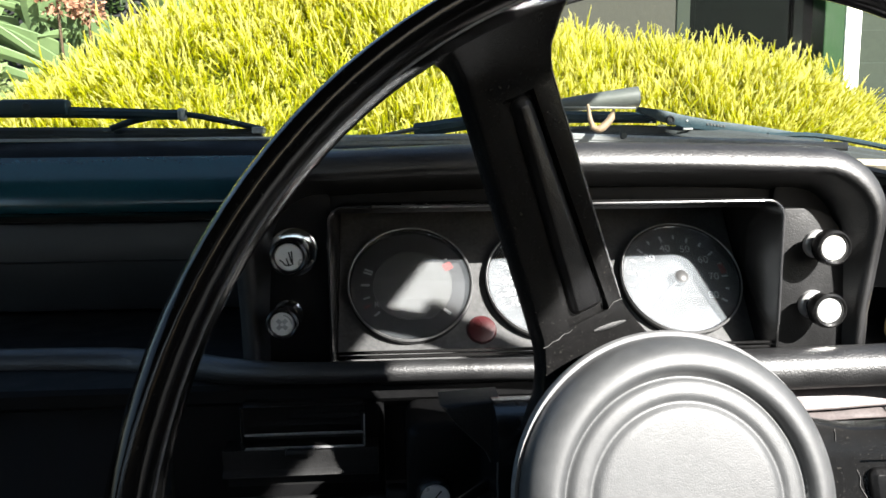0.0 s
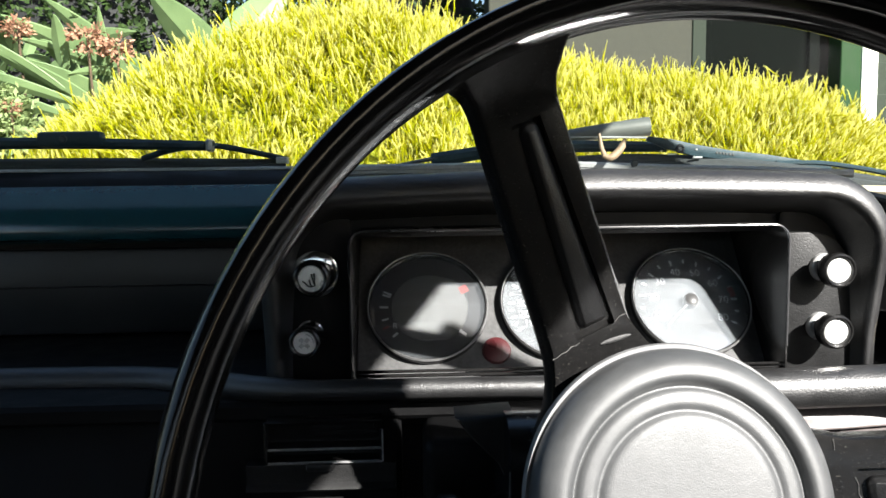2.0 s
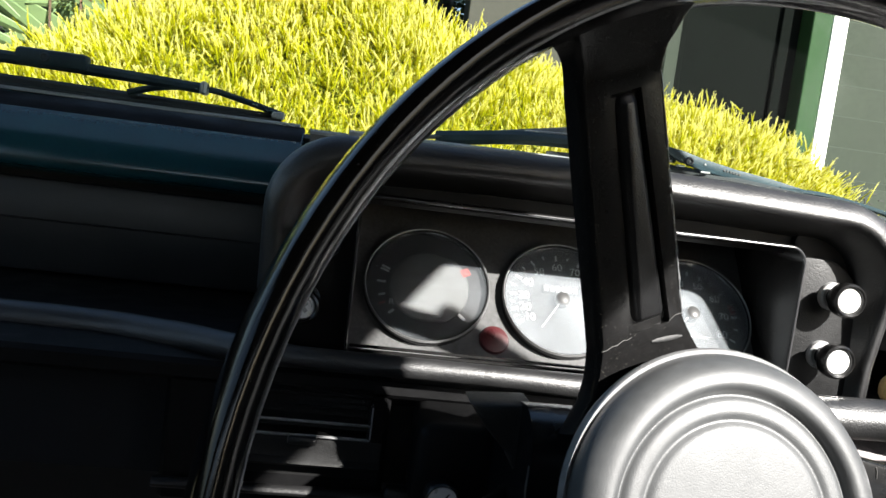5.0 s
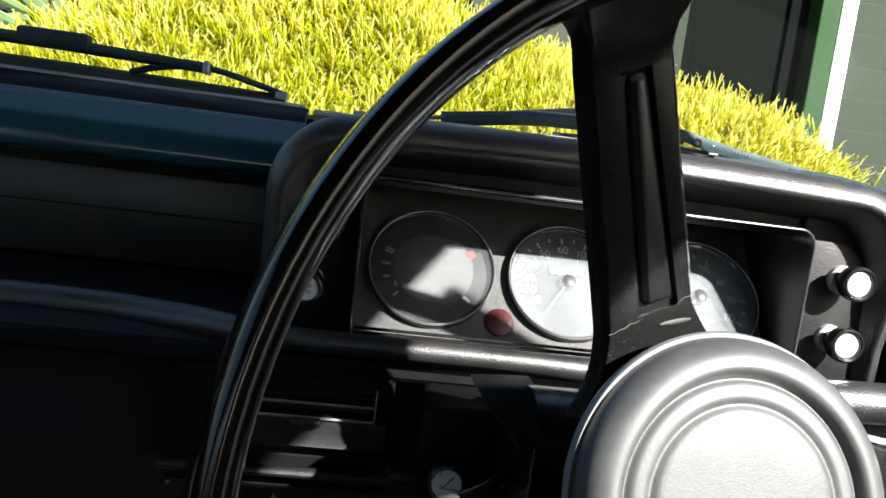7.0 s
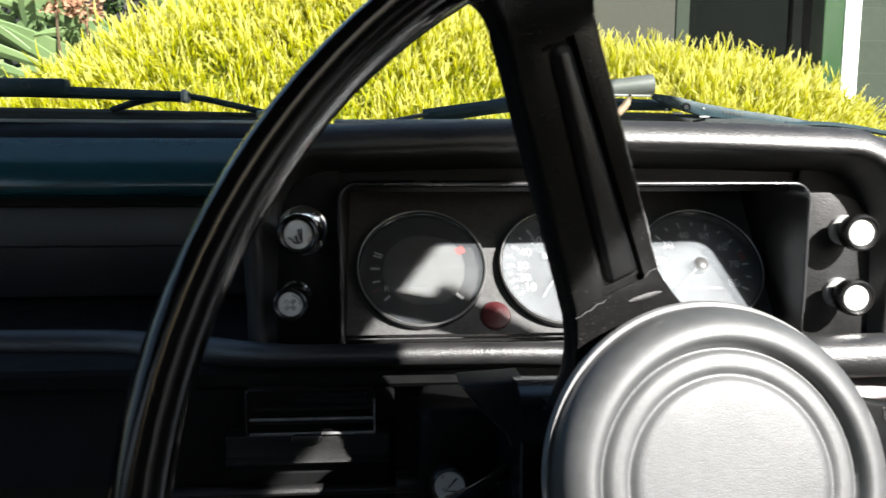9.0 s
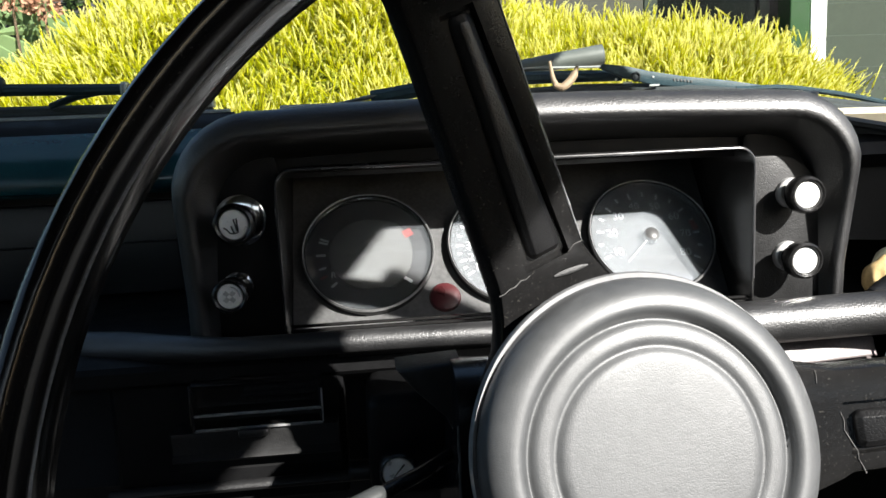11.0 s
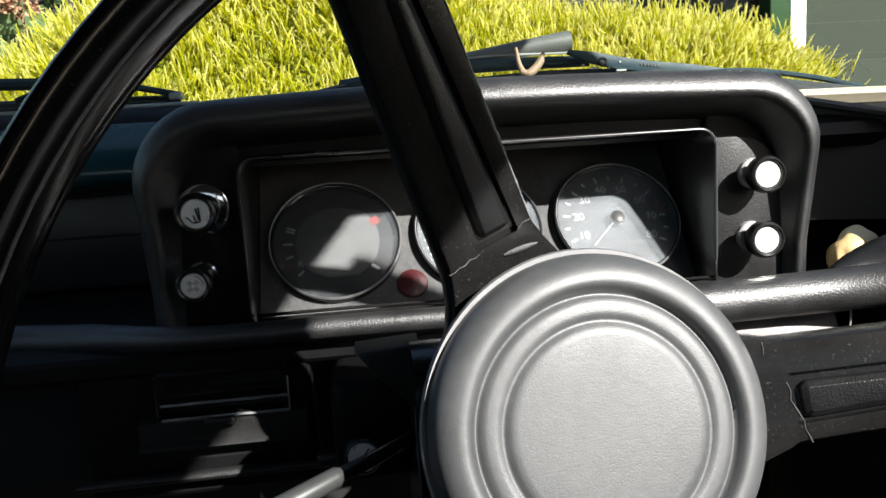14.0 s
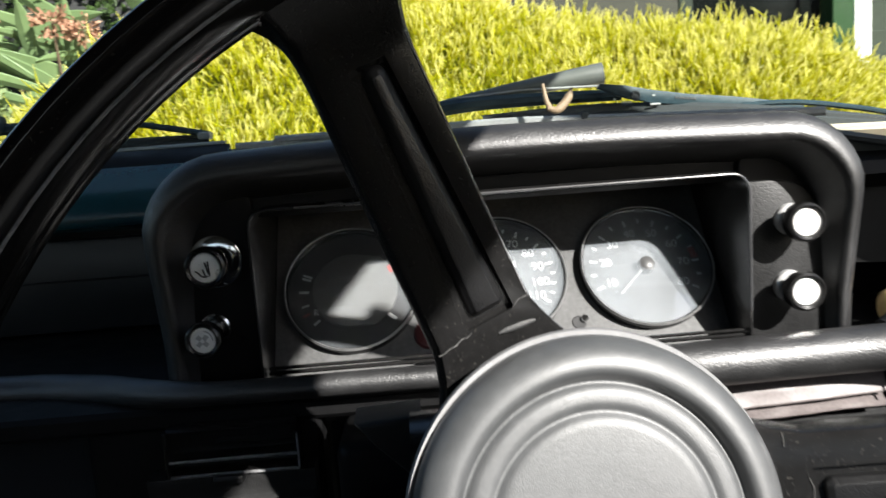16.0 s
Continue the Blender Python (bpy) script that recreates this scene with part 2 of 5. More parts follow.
HEADLINING = mat("headlining", (0.045, 0.045, 0.043), 0.9, var=0.08)
TRIM_DARK = mat("black_door_trim", (0.012, 0.012, 0.012), 0.6, var=0.2)
SCREEN = glass_mat("windscreen_glass", (0.97, 0.99, 0.97), dirt=0.001, gloss=0.26, scale=9)
HAZY_GLASS = glass_mat("hazy_dial_glass", dirt=0.032, gloss=2.2, scale=45)
DUSTY_GLASS = glass_mat("dusty_dial_glass", dirt=0.085, gloss=2.2, scale=25)
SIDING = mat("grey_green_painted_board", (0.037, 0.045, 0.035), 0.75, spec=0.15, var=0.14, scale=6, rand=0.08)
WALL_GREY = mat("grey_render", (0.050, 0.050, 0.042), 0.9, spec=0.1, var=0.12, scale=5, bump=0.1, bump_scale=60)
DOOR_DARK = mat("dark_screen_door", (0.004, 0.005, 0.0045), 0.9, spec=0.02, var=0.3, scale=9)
BLUE = mat("blue_enamel", (0.03, 0.22, 0.50), 0.5, var=0.1)
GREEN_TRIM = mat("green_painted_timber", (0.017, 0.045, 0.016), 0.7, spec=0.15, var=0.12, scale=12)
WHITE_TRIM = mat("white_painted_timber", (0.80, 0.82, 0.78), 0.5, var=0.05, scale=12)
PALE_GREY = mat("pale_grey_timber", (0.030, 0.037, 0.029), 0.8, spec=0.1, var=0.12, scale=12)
SOIL = mat("garden_soil", (0.12, 0.10, 0.07), 0.95, var=0.4, scale=3, bump=0.6, bump_scale=20, tint=(0.10, 0.13, 0.05))
TILES = mat("roof_tiles", (0.18, 0.10, 0.08), 0.8, var=0.2, scale=6)
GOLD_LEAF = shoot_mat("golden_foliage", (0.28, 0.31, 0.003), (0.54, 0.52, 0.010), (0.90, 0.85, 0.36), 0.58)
# olive darker than the leaves, painting the shade inside the growth
BUSH_CORE = mat("inner_shade_olive", (0.15, 0.165, 0.003), 0.9, var=0.5, scale=25, bump=0.6, bump_scale=60)
# green darkened to near black, the background shade put into the leaf colour
SHADED_LEAF = leaf_mat("shaded_foliage", (0.006, 0.014, 0.005), (0.05, 0.085, 0.025), 0.2)
PALE_LEAF = leaf_mat("pale_foliage", (0.10, 0.15, 0.05), (0.26, 0.32, 0.14), 0.25)
BROAD_LEAF = leaf_mat("broad_leaf", (0.03, 0.075, 0.03), (0.22, 0.31, 0.14), 0.25, 0.45)
DRY_FLOWER = leaf_mat("dry_flower", (0.14, 0.045, 0.022), (0.42, 0.24, 0.16), 0.2, 0.8)
BARK = mat("brown_bark", (0.09, 0.06, 0.035), 0.9, var=0.4, scale=30, bump=0.6, bump_scale=80)


# ---- mesh helpers ----
def mesh_from(name, verts, faces, smooth=True):
    me = bpy.data.meshes.new(name)
    me.from_pydata([tuple(v) for v in verts], [], faces)
    me.update()
    if smooth:
        me.polygons.foreach_set("use_smooth", [True] * len(me.polygons))
    return me


def empty(name, m, label, category, group="", kind=""):
    ob = new(name)
    ob.matrix_basis = m
    ob.empty_display_size = 0.02
    return tagged(ob, label, category, group, kind)


def part(name, data, material, parent=None, label="", local=False):
    """One mesh object under a thing (or under a part). Unless local, data is in world metres."""
    if isinstance(data, bmesh.types.BMesh):
        me = bpy.data.meshes.new(name)
        data.to_mesh(me)
        data.free()
    else:
        me = data
    me.materials.clear()
    me.materials.append(material)
    ob = new(name, me)
    if parent is not None:
        ob.parent = parent
        if not local and parent.type == "EMPTY":
            ob.matrix_parent_inverse = parent.matrix_basis.inverted()
    if label:
        ob["label"] = label
    return ob


def thing(name, data, material, label, category, group="", kind=""):
    return tagged(part(name, data, material), label, category, group, kind)


def smooth_bm(bm, angle=35):
    for f in bm.faces:
        f.smooth = True
    for e in bm.edges:
        e.smooth = len(e.link_faces) == 2 and e.calc_face_angle(0) < radians(angle)
    return bm


def rbox(x0, x1, y0, y1, z0, z1, r=0.003, seg=2, m=None):
    bm = bmesh.new()
    bmesh.ops.create_cube(bm, size=1)
    bmesh.ops.scale(bm, vec=(x1 - x0, y1 - y0, z1 - z0), verts=bm.verts)
    bmesh.ops.translate(bm, vec=((x0 + x1) / 2, (y0 + y1) / 2, (z0 + z1) / 2), verts=bm.verts)
    if r:
        bmesh.ops.bevel(bm, geom=list(bm.edges), offset=r, segments=seg, affect="EDGES", profile=0.5)
    if m is not None:
        bm.transform(m)
    return smooth_bm(bm)


def prism(outline, y0, y1, r=0.002, seg=2):
    """A plate: outline in (x, z), thickness along y, rounded edges."""
    bm = bmesh.new()
    a = [bm.verts.new((x, y0, z)) for x, z in outline]
    b = [bm.verts.new((x, y1, z)) for x, z in outline]
    n = len(a)
    bm.faces.new(a)
    bm.faces.new(b[::-1])
    for i in range(n):
        bm.faces.new((a[i], b[i], b[(i + 1) % n], a[(i + 1) % n]))
    bmesh.ops.recalc_face_normals(bm, faces=bm.faces)
    if r:
        es = [e for e in bm.edges if abs(e.verts[0].co.y - e.verts[1].co.y) < 1e-9]
        bmesh.ops.bevel(bm, geom=es, offset=r, segments=seg, affect="EDGES", profile=0.5)
    return smooth_bm(bm)


def lathe(profile, seg=48, m=None, closed=False):
    """Profile of (radius, height) turned round the local z axis."""
    vs, fs = [], []
    for r, h in profile:
        for k in range(seg):
            a = 2 * math.pi * k / seg
            vs.append((r * math.cos(a), r * math.sin(a), h))
    n = len(profile)
    for i in range(n - 1 if not closed else n):
        j = (i + 1) % n
        for k in range(seg):
            l = (k + 1) % seg
            fs.append((i * seg + k, i * seg + l, j * seg + l, j * seg + k))
    bm = bmesh.new()
    bv = [bm.verts.new(v) for v in vs]
    for f in fs:
        bm.faces.new([bv[i] for i in f])
    bmesh.ops.remove_doubles(bm, verts=bm.verts, dist=1e-6)
    bmesh.ops.recalc_face_normals(bm, faces=bm.faces)
    if m is not None:
        bm.transform(m)
    return smooth_bm(bm)


def sweep(path, sections, up=Vector((0, 0, 1)), caps=True, loop=False):
    """Sections (lists of (side, up) offsets, one for each path point) carried along the path."""
    bm = bmesh.new()
    P = [Vector(p) for p in path]
    rings = []
    n = len(P)
    for i, p in enumerate(P):
        a, b = (P[i - 1], P[(i + 1) % n]) if loop else (P[max(i - 1, 0)], P[min(i + 1, n - 1)])
        t = (b - a).normalized()
        side = t.cross(up).normalized()
        u = side.cross(t).normalized()
        sec = sections[i] if isinstance(sections[0][0], (tuple, list)) else sections
        rings.append([bm.verts.new(p + side * s + u * h) for s, h in sec])
    m = len(rings[0])
    for i in range(n if loop else n - 1):
        A, B = rings[i], rings[(i + 1) % n]
        for k in range(m):
            bm.faces.new((A[k], A[(k + 1) % m], B[(k + 1) % m], B[k]))
    if caps and not loop:
        bm.faces.new(rings[0])
        bm.faces.new(rings[-1][::-1])
    bmesh.ops.recalc_face_normals(bm, faces=bm.faces)
    return smooth_bm(bm)


def ring_sec(rx, ry=None, n=14, cx=0.0, cy=0.0):
    ry = rx if ry is None else ry
    return [(cx + rx * math.cos(2 * math.pi * k / n), cy + ry * math.sin(2 * math.pi * k / n)) for k in range(n)]


def box_sec(w, h, c=0.3):
    a, b, k = w / 2, h / 2, min(w, h) * c
    return [(-a + k, -b), (a - k, -b), (a, -b + k), (a, b - k), (a - k, b), (-a + k, b), (-a, b - k), (-a, -b + k)]


def spline(pts, n=8):
    """Catmull-Rom through the points."""
    P = [Vector(p) for p in pts]
    P = [2 * P[0] - P[1]] + P + [2 * P[-1] - P[-2]]
    out = []
    for i in range(1, len(P) - 2):
        for k in range(n):
            t = k / n
            a, b, c, d = P[i - 1], P[i], P[i + 1], P[i + 2]
            out.append(0.5 * ((2 * b) + (c - a) * t + (2 * a - 5 * b + 4 * c - d) * t * t + (3 * b - a - 3 * c + d) * t ** 3))
    out.append(P[-2])
    return out


def round_rect(x0, x1, z0, z1, r, n=6):
    out = []
    for cx, cz, a0 in ((x1 - r, z1 - r, 0), (x0 + r, z1 - r, 90), (x0 + r, z0 + r, 180), (x1 - r, z0 + r, 270)):
        for k in range(n + 1):
            a = radians(a0 + 90 * k / n)
            out.append((cx + r * math.cos(a), cz + r * math.sin(a)))
    return out


def text_mesh(body, size, m):
    """Lettering as a thin mesh in Blender's own font."""
    cu = bpy.data.curves.new("text", "FONT")
    cu.body, cu.size, cu.align_x, cu.align_y, cu.extrude = body, size, "CENTER", "CENTER", 0.0
    ob = bpy.data.objects.new("text", cu)
    scene.collection.objects.link(ob)
    dg = bpy.context.evaluated_depsgraph_get()
    me = bpy.data.meshes.new_from_object(ob.evaluated_get(dg))
    bpy.data.objects.remove(ob)
    bpy.data.curves.remove(cu)
    me.transform(m)
    return me


def join_meshes(name, items):
    bm = bmesh.new()
    for it in items:
        if isinstance(it, bmesh.types.BMesh):
            me = bpy.data.meshes.new("tmp")
            it.to_mesh(me)
            it.free()
        else:
            me = it
        bm.from_mesh(me)
        bpy.data.meshes.remove(me)
    return bm


FACE = Matrix.Rotation(radians(90), 4, "X")  # local z to -y: a dial or knob that faces the driver


# ---- outside: ground, house, garden ----
def heights(x, table):
    for (a, za), (b, zb) in zip(table, table[1:]):
        if x <= b:
            k = max(0, min(1, (x - a) / (b - a)))
            k = k * k * (3 - 2 * k)
            return za + (zb - za) * k
    return table[-1][1]


bm = bmesh.new()
bmesh.ops.create_grid(bm, x_segments=60, y_segments=60, size=60)
for v in bm.verts:
    v.co.z = 0.03 * noise.noise(v.co * 0.3) - 0.02
thing("ground", bm, SOIL, "bare garden soil with patches of low weeds", "ground", kind="structure")

house = empty("house", pose(2.0, 3.5, 0), "grey-green weatherboard house with a dark screen door and white trim", "house")
WY = 3.40
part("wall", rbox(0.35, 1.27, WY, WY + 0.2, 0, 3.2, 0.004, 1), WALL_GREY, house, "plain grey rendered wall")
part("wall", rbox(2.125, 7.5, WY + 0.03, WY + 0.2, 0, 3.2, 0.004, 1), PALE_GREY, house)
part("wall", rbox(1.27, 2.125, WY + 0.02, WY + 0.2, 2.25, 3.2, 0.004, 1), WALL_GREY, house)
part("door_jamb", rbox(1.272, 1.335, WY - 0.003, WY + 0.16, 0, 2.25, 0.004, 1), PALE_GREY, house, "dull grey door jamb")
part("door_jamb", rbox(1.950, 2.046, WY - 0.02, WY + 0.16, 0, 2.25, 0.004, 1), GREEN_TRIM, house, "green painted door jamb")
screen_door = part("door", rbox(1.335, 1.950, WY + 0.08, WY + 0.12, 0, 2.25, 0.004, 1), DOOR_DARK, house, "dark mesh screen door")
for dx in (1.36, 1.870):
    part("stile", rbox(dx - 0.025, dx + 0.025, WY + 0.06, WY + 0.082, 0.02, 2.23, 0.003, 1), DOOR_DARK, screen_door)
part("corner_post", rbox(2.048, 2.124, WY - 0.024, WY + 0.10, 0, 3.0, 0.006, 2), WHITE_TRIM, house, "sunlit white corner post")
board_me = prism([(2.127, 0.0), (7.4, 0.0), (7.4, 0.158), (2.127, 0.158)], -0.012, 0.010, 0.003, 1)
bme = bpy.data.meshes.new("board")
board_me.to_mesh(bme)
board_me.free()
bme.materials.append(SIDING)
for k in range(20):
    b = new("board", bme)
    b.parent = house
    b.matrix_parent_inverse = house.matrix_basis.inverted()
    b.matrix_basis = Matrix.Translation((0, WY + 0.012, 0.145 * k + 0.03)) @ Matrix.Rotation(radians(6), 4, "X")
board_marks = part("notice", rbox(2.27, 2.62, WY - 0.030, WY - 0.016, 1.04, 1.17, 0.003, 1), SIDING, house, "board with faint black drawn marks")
part("ring_mark", lathe([(0.022, 0.0), (0.022, 0.003), (0.026, 0.003), (0.026, 0.0)], 28, pose(2.335, WY - 0.030, 1.105) @ FACE, closed=True), BLACK_PRINT, board_marks)
for px, pz, w, h in ((2.30, 1.145, 0.012, 0.004), (2.335, 1.150, 0.018, 0.006), (2.365, 1.152, 0.016, 0.005), (2.40, 1.148, 0.02, 0.006), (2.30, 1.10, 0.006, 0.008), (2.30, 1.065, 0.008, 0.005), (2.335, 1.062, 0.010, 0.005), (2.39, 1.10, 0.012, 0.006), (2.44, 1.12, 0.03, 0.005)):
    part("ink_mark", rbox(px - w / 2, px + w / 2, WY - 0.0325, WY - 0.0295, pz - h / 2, pz + h / 2, 0.0005, 1), BLACK_PRINT, board_marks)
part("blue_plate", rbox(1.098, 1.156, WY - 0.012, WY - 0.001, Z + 0.738, Z + 0.80, 0.003, 1), BLUE, house, "small blue plate on the wall")
part("eave", rbox(0.2, 7.6, WY - 0.25, WY + 0.3, 3.2, 3.32, 0.01, 1), WHITE_TRIM, house)
rf = bmesh.new()
rv = [rf.verts.new(c) for c in ((0.1, WY - 0.32, 3.33), (7.7, WY - 0.32, 3.33), (7.7, WY + 3.6, 4.9), (0.1, WY + 3.6, 4.9),
                                (0.1, WY - 0.32, 3.40), (7.7, WY - 0.32, 3.40), (7.7, WY + 3.6, 4.97), (0.1, WY + 3.6, 4.97))]
for q in ((3, 2, 1, 0), (4, 5, 6, 7), (0, 1, 5, 4), (1, 2, 6, 5), (2, 3, 7, 6), (3, 0, 4, 7)):
    rf.faces.new([rv[i] for i in q])
part("roof", rf, TILES, house)


def blades(rng, bases, dirs, length, width, per, lift, name, curl=0.25):
    """Sprigs: from each base a stem of small pointed leaves along its direction, all in one mesh."""
    n = len(bases)
    L = rng.uniform(length[0], length[1], n)
    V, F = [], []
    d = dirs / np.linalg.norm(dirs, axis=1)[:, None]
    ref = np.where(np.abs(d[:, 2:3]) > 0.9, np.array([[1.0, 0, 0]]), np.array([[0, 0, 1.0]]))
    s = np.cross(d, ref)
    s /= np.linalg.norm(s, axis=1)[:, None]
    u = np.cross(s, d)
    cnt = 0
    for k in range(per):
        f0 = k / per * 0.85
        ang = rng.uniform(0, 2 * np.pi, n)
        out = s * np.cos(ang)[:, None] + u * np.sin(ang)[:, None]
        root = bases + d * (L * f0)[:, None]
        ll = L * rng.uniform(0.32, 0.5, n)
        tip = root + d * (ll * 0.85)[:, None] + out * (ll * lift)[:, None]
        side = np.cross(d, out)
        w = (rng.uniform(width[0], width[1], n))[:, None]
        mid = root * 0.5 + tip * 0.5 + out * (ll * curl * 0.2)[:, None]
        V.append(np.stack([root, mid + side * w, tip, mid - side * w], 1).reshape(-1, 3))
        i = np.arange(n) * 4 + cnt
        F.append(np.stack([i, i + 1, i + 2, i + 3], 1))
        cnt += 4 * n
    me = bpy.data.meshes.new(name)
    V, F = np.concatenate(V), np.concatenate(F)
    me.vertices.add(len(V))
    me.vertices.foreach_set("co", V.ravel())
    me.loops.add(F.size)
    me.loops.foreach_set("vertex_index", F.ravel())
    me.polygons.add(len(F))
    me.polygons.foreach_set("loop_start", np.arange(len(F)) * 4)
    me.polygons.foreach_set("loop_total", np.full(len(F), 4))
    me.update(calc_edges=True)
    return me


BUSH_TOP = [(-1.45, 0.55), (-1.32, 1.04), (-1.15, 1.18), (-1.0, 1.29), (-0.8, 1.41), (-0.5, 1.52), (-0.1, 1.57), (0.3, 1.43),
            (0.6, 1.345), (0.9, 1.31), (1.2, 1.28), (1.45, 1.24), (1.62, 1.17), (1.74, 1.10), (1.87, 0.80), (1.96, 0.4)]


def bush_surface(x, phi):
    """Point of the mound: phi 0 at the front foot, 90 degrees on the crest, 150 down the back."""
    top = heights(x, BUSH_TOP)
    lump = 0.05 * noise.noise(Vector((x * 2.2, phi * 1.6, 3.1))) + 0.025 * noise.noise(Vector((x * 6, phi * 4.5, 8.7)))
    rad = (0.62 + lump) * (1 - 0.5 * min(1, max(0, (x - 1.25) / 0.6)))
    y = 2.78 - rad * math.cos(phi) * (0.75 + 0.25 * min(1, top))
    z = top * (0.12 + 0.88 * max(0.0, math.sin(phi)) ** 0.8) + lump * 0.6
    return Vector((x, y, z))


bush = empty("golden_bush", pose(0.2, 2.78, 0), "dense rounded bush of bright golden-green feathery foliage", "bush")
rng = np.random.default_rng(5)
xs = [-1.42 + 3.37 * i / 60 for i in range(61)]
ps = [radians(-2 + 160 * j / 22) for j in range(23)]
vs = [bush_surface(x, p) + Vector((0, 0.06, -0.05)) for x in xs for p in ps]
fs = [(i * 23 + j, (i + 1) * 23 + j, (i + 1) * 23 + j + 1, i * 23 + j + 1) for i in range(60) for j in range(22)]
part("inner_growth", mesh_from("inner_growth", vs, fs), BUSH_CORE, bush, "inner olive sheet, shade between the sprigs put into its colour")
for k in range(7):
    x = -1.0 + 0.4 * k
    pth = spline([(x * 0.6 + 0.1, 2.85, 0.0), (x * 0.8 + 0.05, 2.83, 0.3), (x, 2.8, 0.75)], 4)
    part("stem", sweep(pth, [ring_sec(0.018 - 0.0012 * i, n=7) for i in range(len(pth))]), BARK, bush)


def shoots(rng, bases, dirs, bends, lengths, per, leaf, width, thick, name):
    """Shoots in one mesh: a tapered leafy body and tiny pointed leaves standing off it; "growth" runs from the old foot to the young tip."""
    n = len(bases)
    L = lengths[:, None]
    own = rng.uniform(0.0, 0.5, n)
    ref = np.where(np.abs(dirs[:, 2:3]) > 0.9, np.array([[1.0, 0, 0]]), np.array([[0, 0, 1.0]]))
    s = np.cross(dirs, ref)
    s /= np.linalg.norm(s, axis=1)[:, None]
    u = np.cross(s, dirs)
    V, G, F, T = [], [], [], []
    sides, levels = 5, ((0.0, 0.55), (0.35, 1.0), (0.75, 0.85), (1.0, 0.12))
    for t, r in levels:
        at = bases + dirs * L * t + bends * L * 0.45 * t * t
        girth = (thick * r * rng.uniform(0.8, 1.2, n))[:, None]
        for k in range(sides):
            a = 2 * np.pi * k / sides
            V.append(at + (s * np.cos(a) + u * np.sin(a)) * girth)
            G.append(own + 0.85 * t)
    for j in range(len(levels) - 1):
        for k in range(sides):
            a, b = j * sides + k, j * sides + (k + 1) % sides
            F.append(np.stack([np.arange(n) + i * n for i in (a, b, b + sides, a + sides)], 1))
    base = n * sides * len(levels)
    for k in range(per):
        t = ((k + rng.uniform(0, 1, n)) / per)[:, None] ** 0.9
        at = bases + dirs * L * t + bends * L * 0.45 * t * t
        along = dirs + bends * 0.9 * t
        along /= np.linalg.norm(along, axis=1)[:, None]
        out = rng.normal(size=(n, 3))
        out -= along * np.sum(out * along, 1)[:, None]
        out /= np.linalg.norm(out, axis=1)[:, None]
        ll = (rng.uniform(leaf[0], leaf[1], n) * (1.15 - 0.35 * t[:, 0]))[:, None]
        tip = at + along * ll * 0.90 + out * ll * 0.62
        side = np.cross(along, out) * rng.uniform(width[0], width[1], n)[:, None]
        mid = at * 0.5 + tip * 0.5 + out * ll * 0.12
        V += [at, mid + side, tip, mid - side]
        G += [own + 0.9 * t[:, 0]] * 4
        F.append(np.stack([np.arange(n) + base + i * n for i in range(4)], 1))
        base += 4 * n
    V, G, F = np.concatenate(V), np.concatenate(G), np.concatenate(F)
    me = bpy.data.meshes.new(name)
    me.vertices.add(len(V))
    me.vertices.foreach_set("co", V.ravel())
    me.loops.add(F.size)
    me.loops.foreach_set("vertex_index", F.ravel())
    me.polygons.add(len(F))
    me.polygons.foreach_set("loop_start", np.arange(len(F)) * 4)
    me.polygons.foreach_set("loop_total", np.full(len(F), 4))
    me.polygons.foreach_set("use_smooth", np.arange(len(F)) < n * sides * (len(levels) - 1))
    me.update(calc_edges=True)
    me.attributes.new("growth", "FLOAT", "POINT").data.foreach_set("value", G)
    return me


B, Dd, Bd, Ln = [], [], [], []
for _ in range(2500):
    x = rng.uniform(-1.45, 1.93)
    p = radians(rng.uniform(32, 116))
    c = bush_surface(x, p)
    e1 = bush_surface(x + 0.02, p) - c
    e2 = bush_surface(x, p + 0.03) - c
    nr = e1.cross(e2)
    if nr.y > 0 and p < 1.2:
        nr = -nr
    nr.normalize()
    drift = noise.noise_vector(c * 2.6)
    branch = (nr * 0.42 + Vector((0.12 * x if x < 0 else 0.0, -0.10, 0.72)) + drift * 0.55).normalized()
    depth = rng.uniform(0.01, 0.075)
    for _k in range(10):
        foot = c - nr * depth * rng.uniform(0.6, 1.1) + Vector(rng.normal(0, 0.033, 3))
        B.append(foot)
        Dd.append((branch + Vector(rng.normal(0, 0.42, 3))).normalized())
        Bd.append(Vector(rng.normal(0, 0.22, 3)) + Vector((0, 0, 0.25)))
        Ln.append(rng.uniform(0.04, 0.085))
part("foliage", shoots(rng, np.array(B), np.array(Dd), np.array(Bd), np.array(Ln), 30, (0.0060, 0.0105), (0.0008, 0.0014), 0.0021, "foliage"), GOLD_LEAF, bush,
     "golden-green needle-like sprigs")


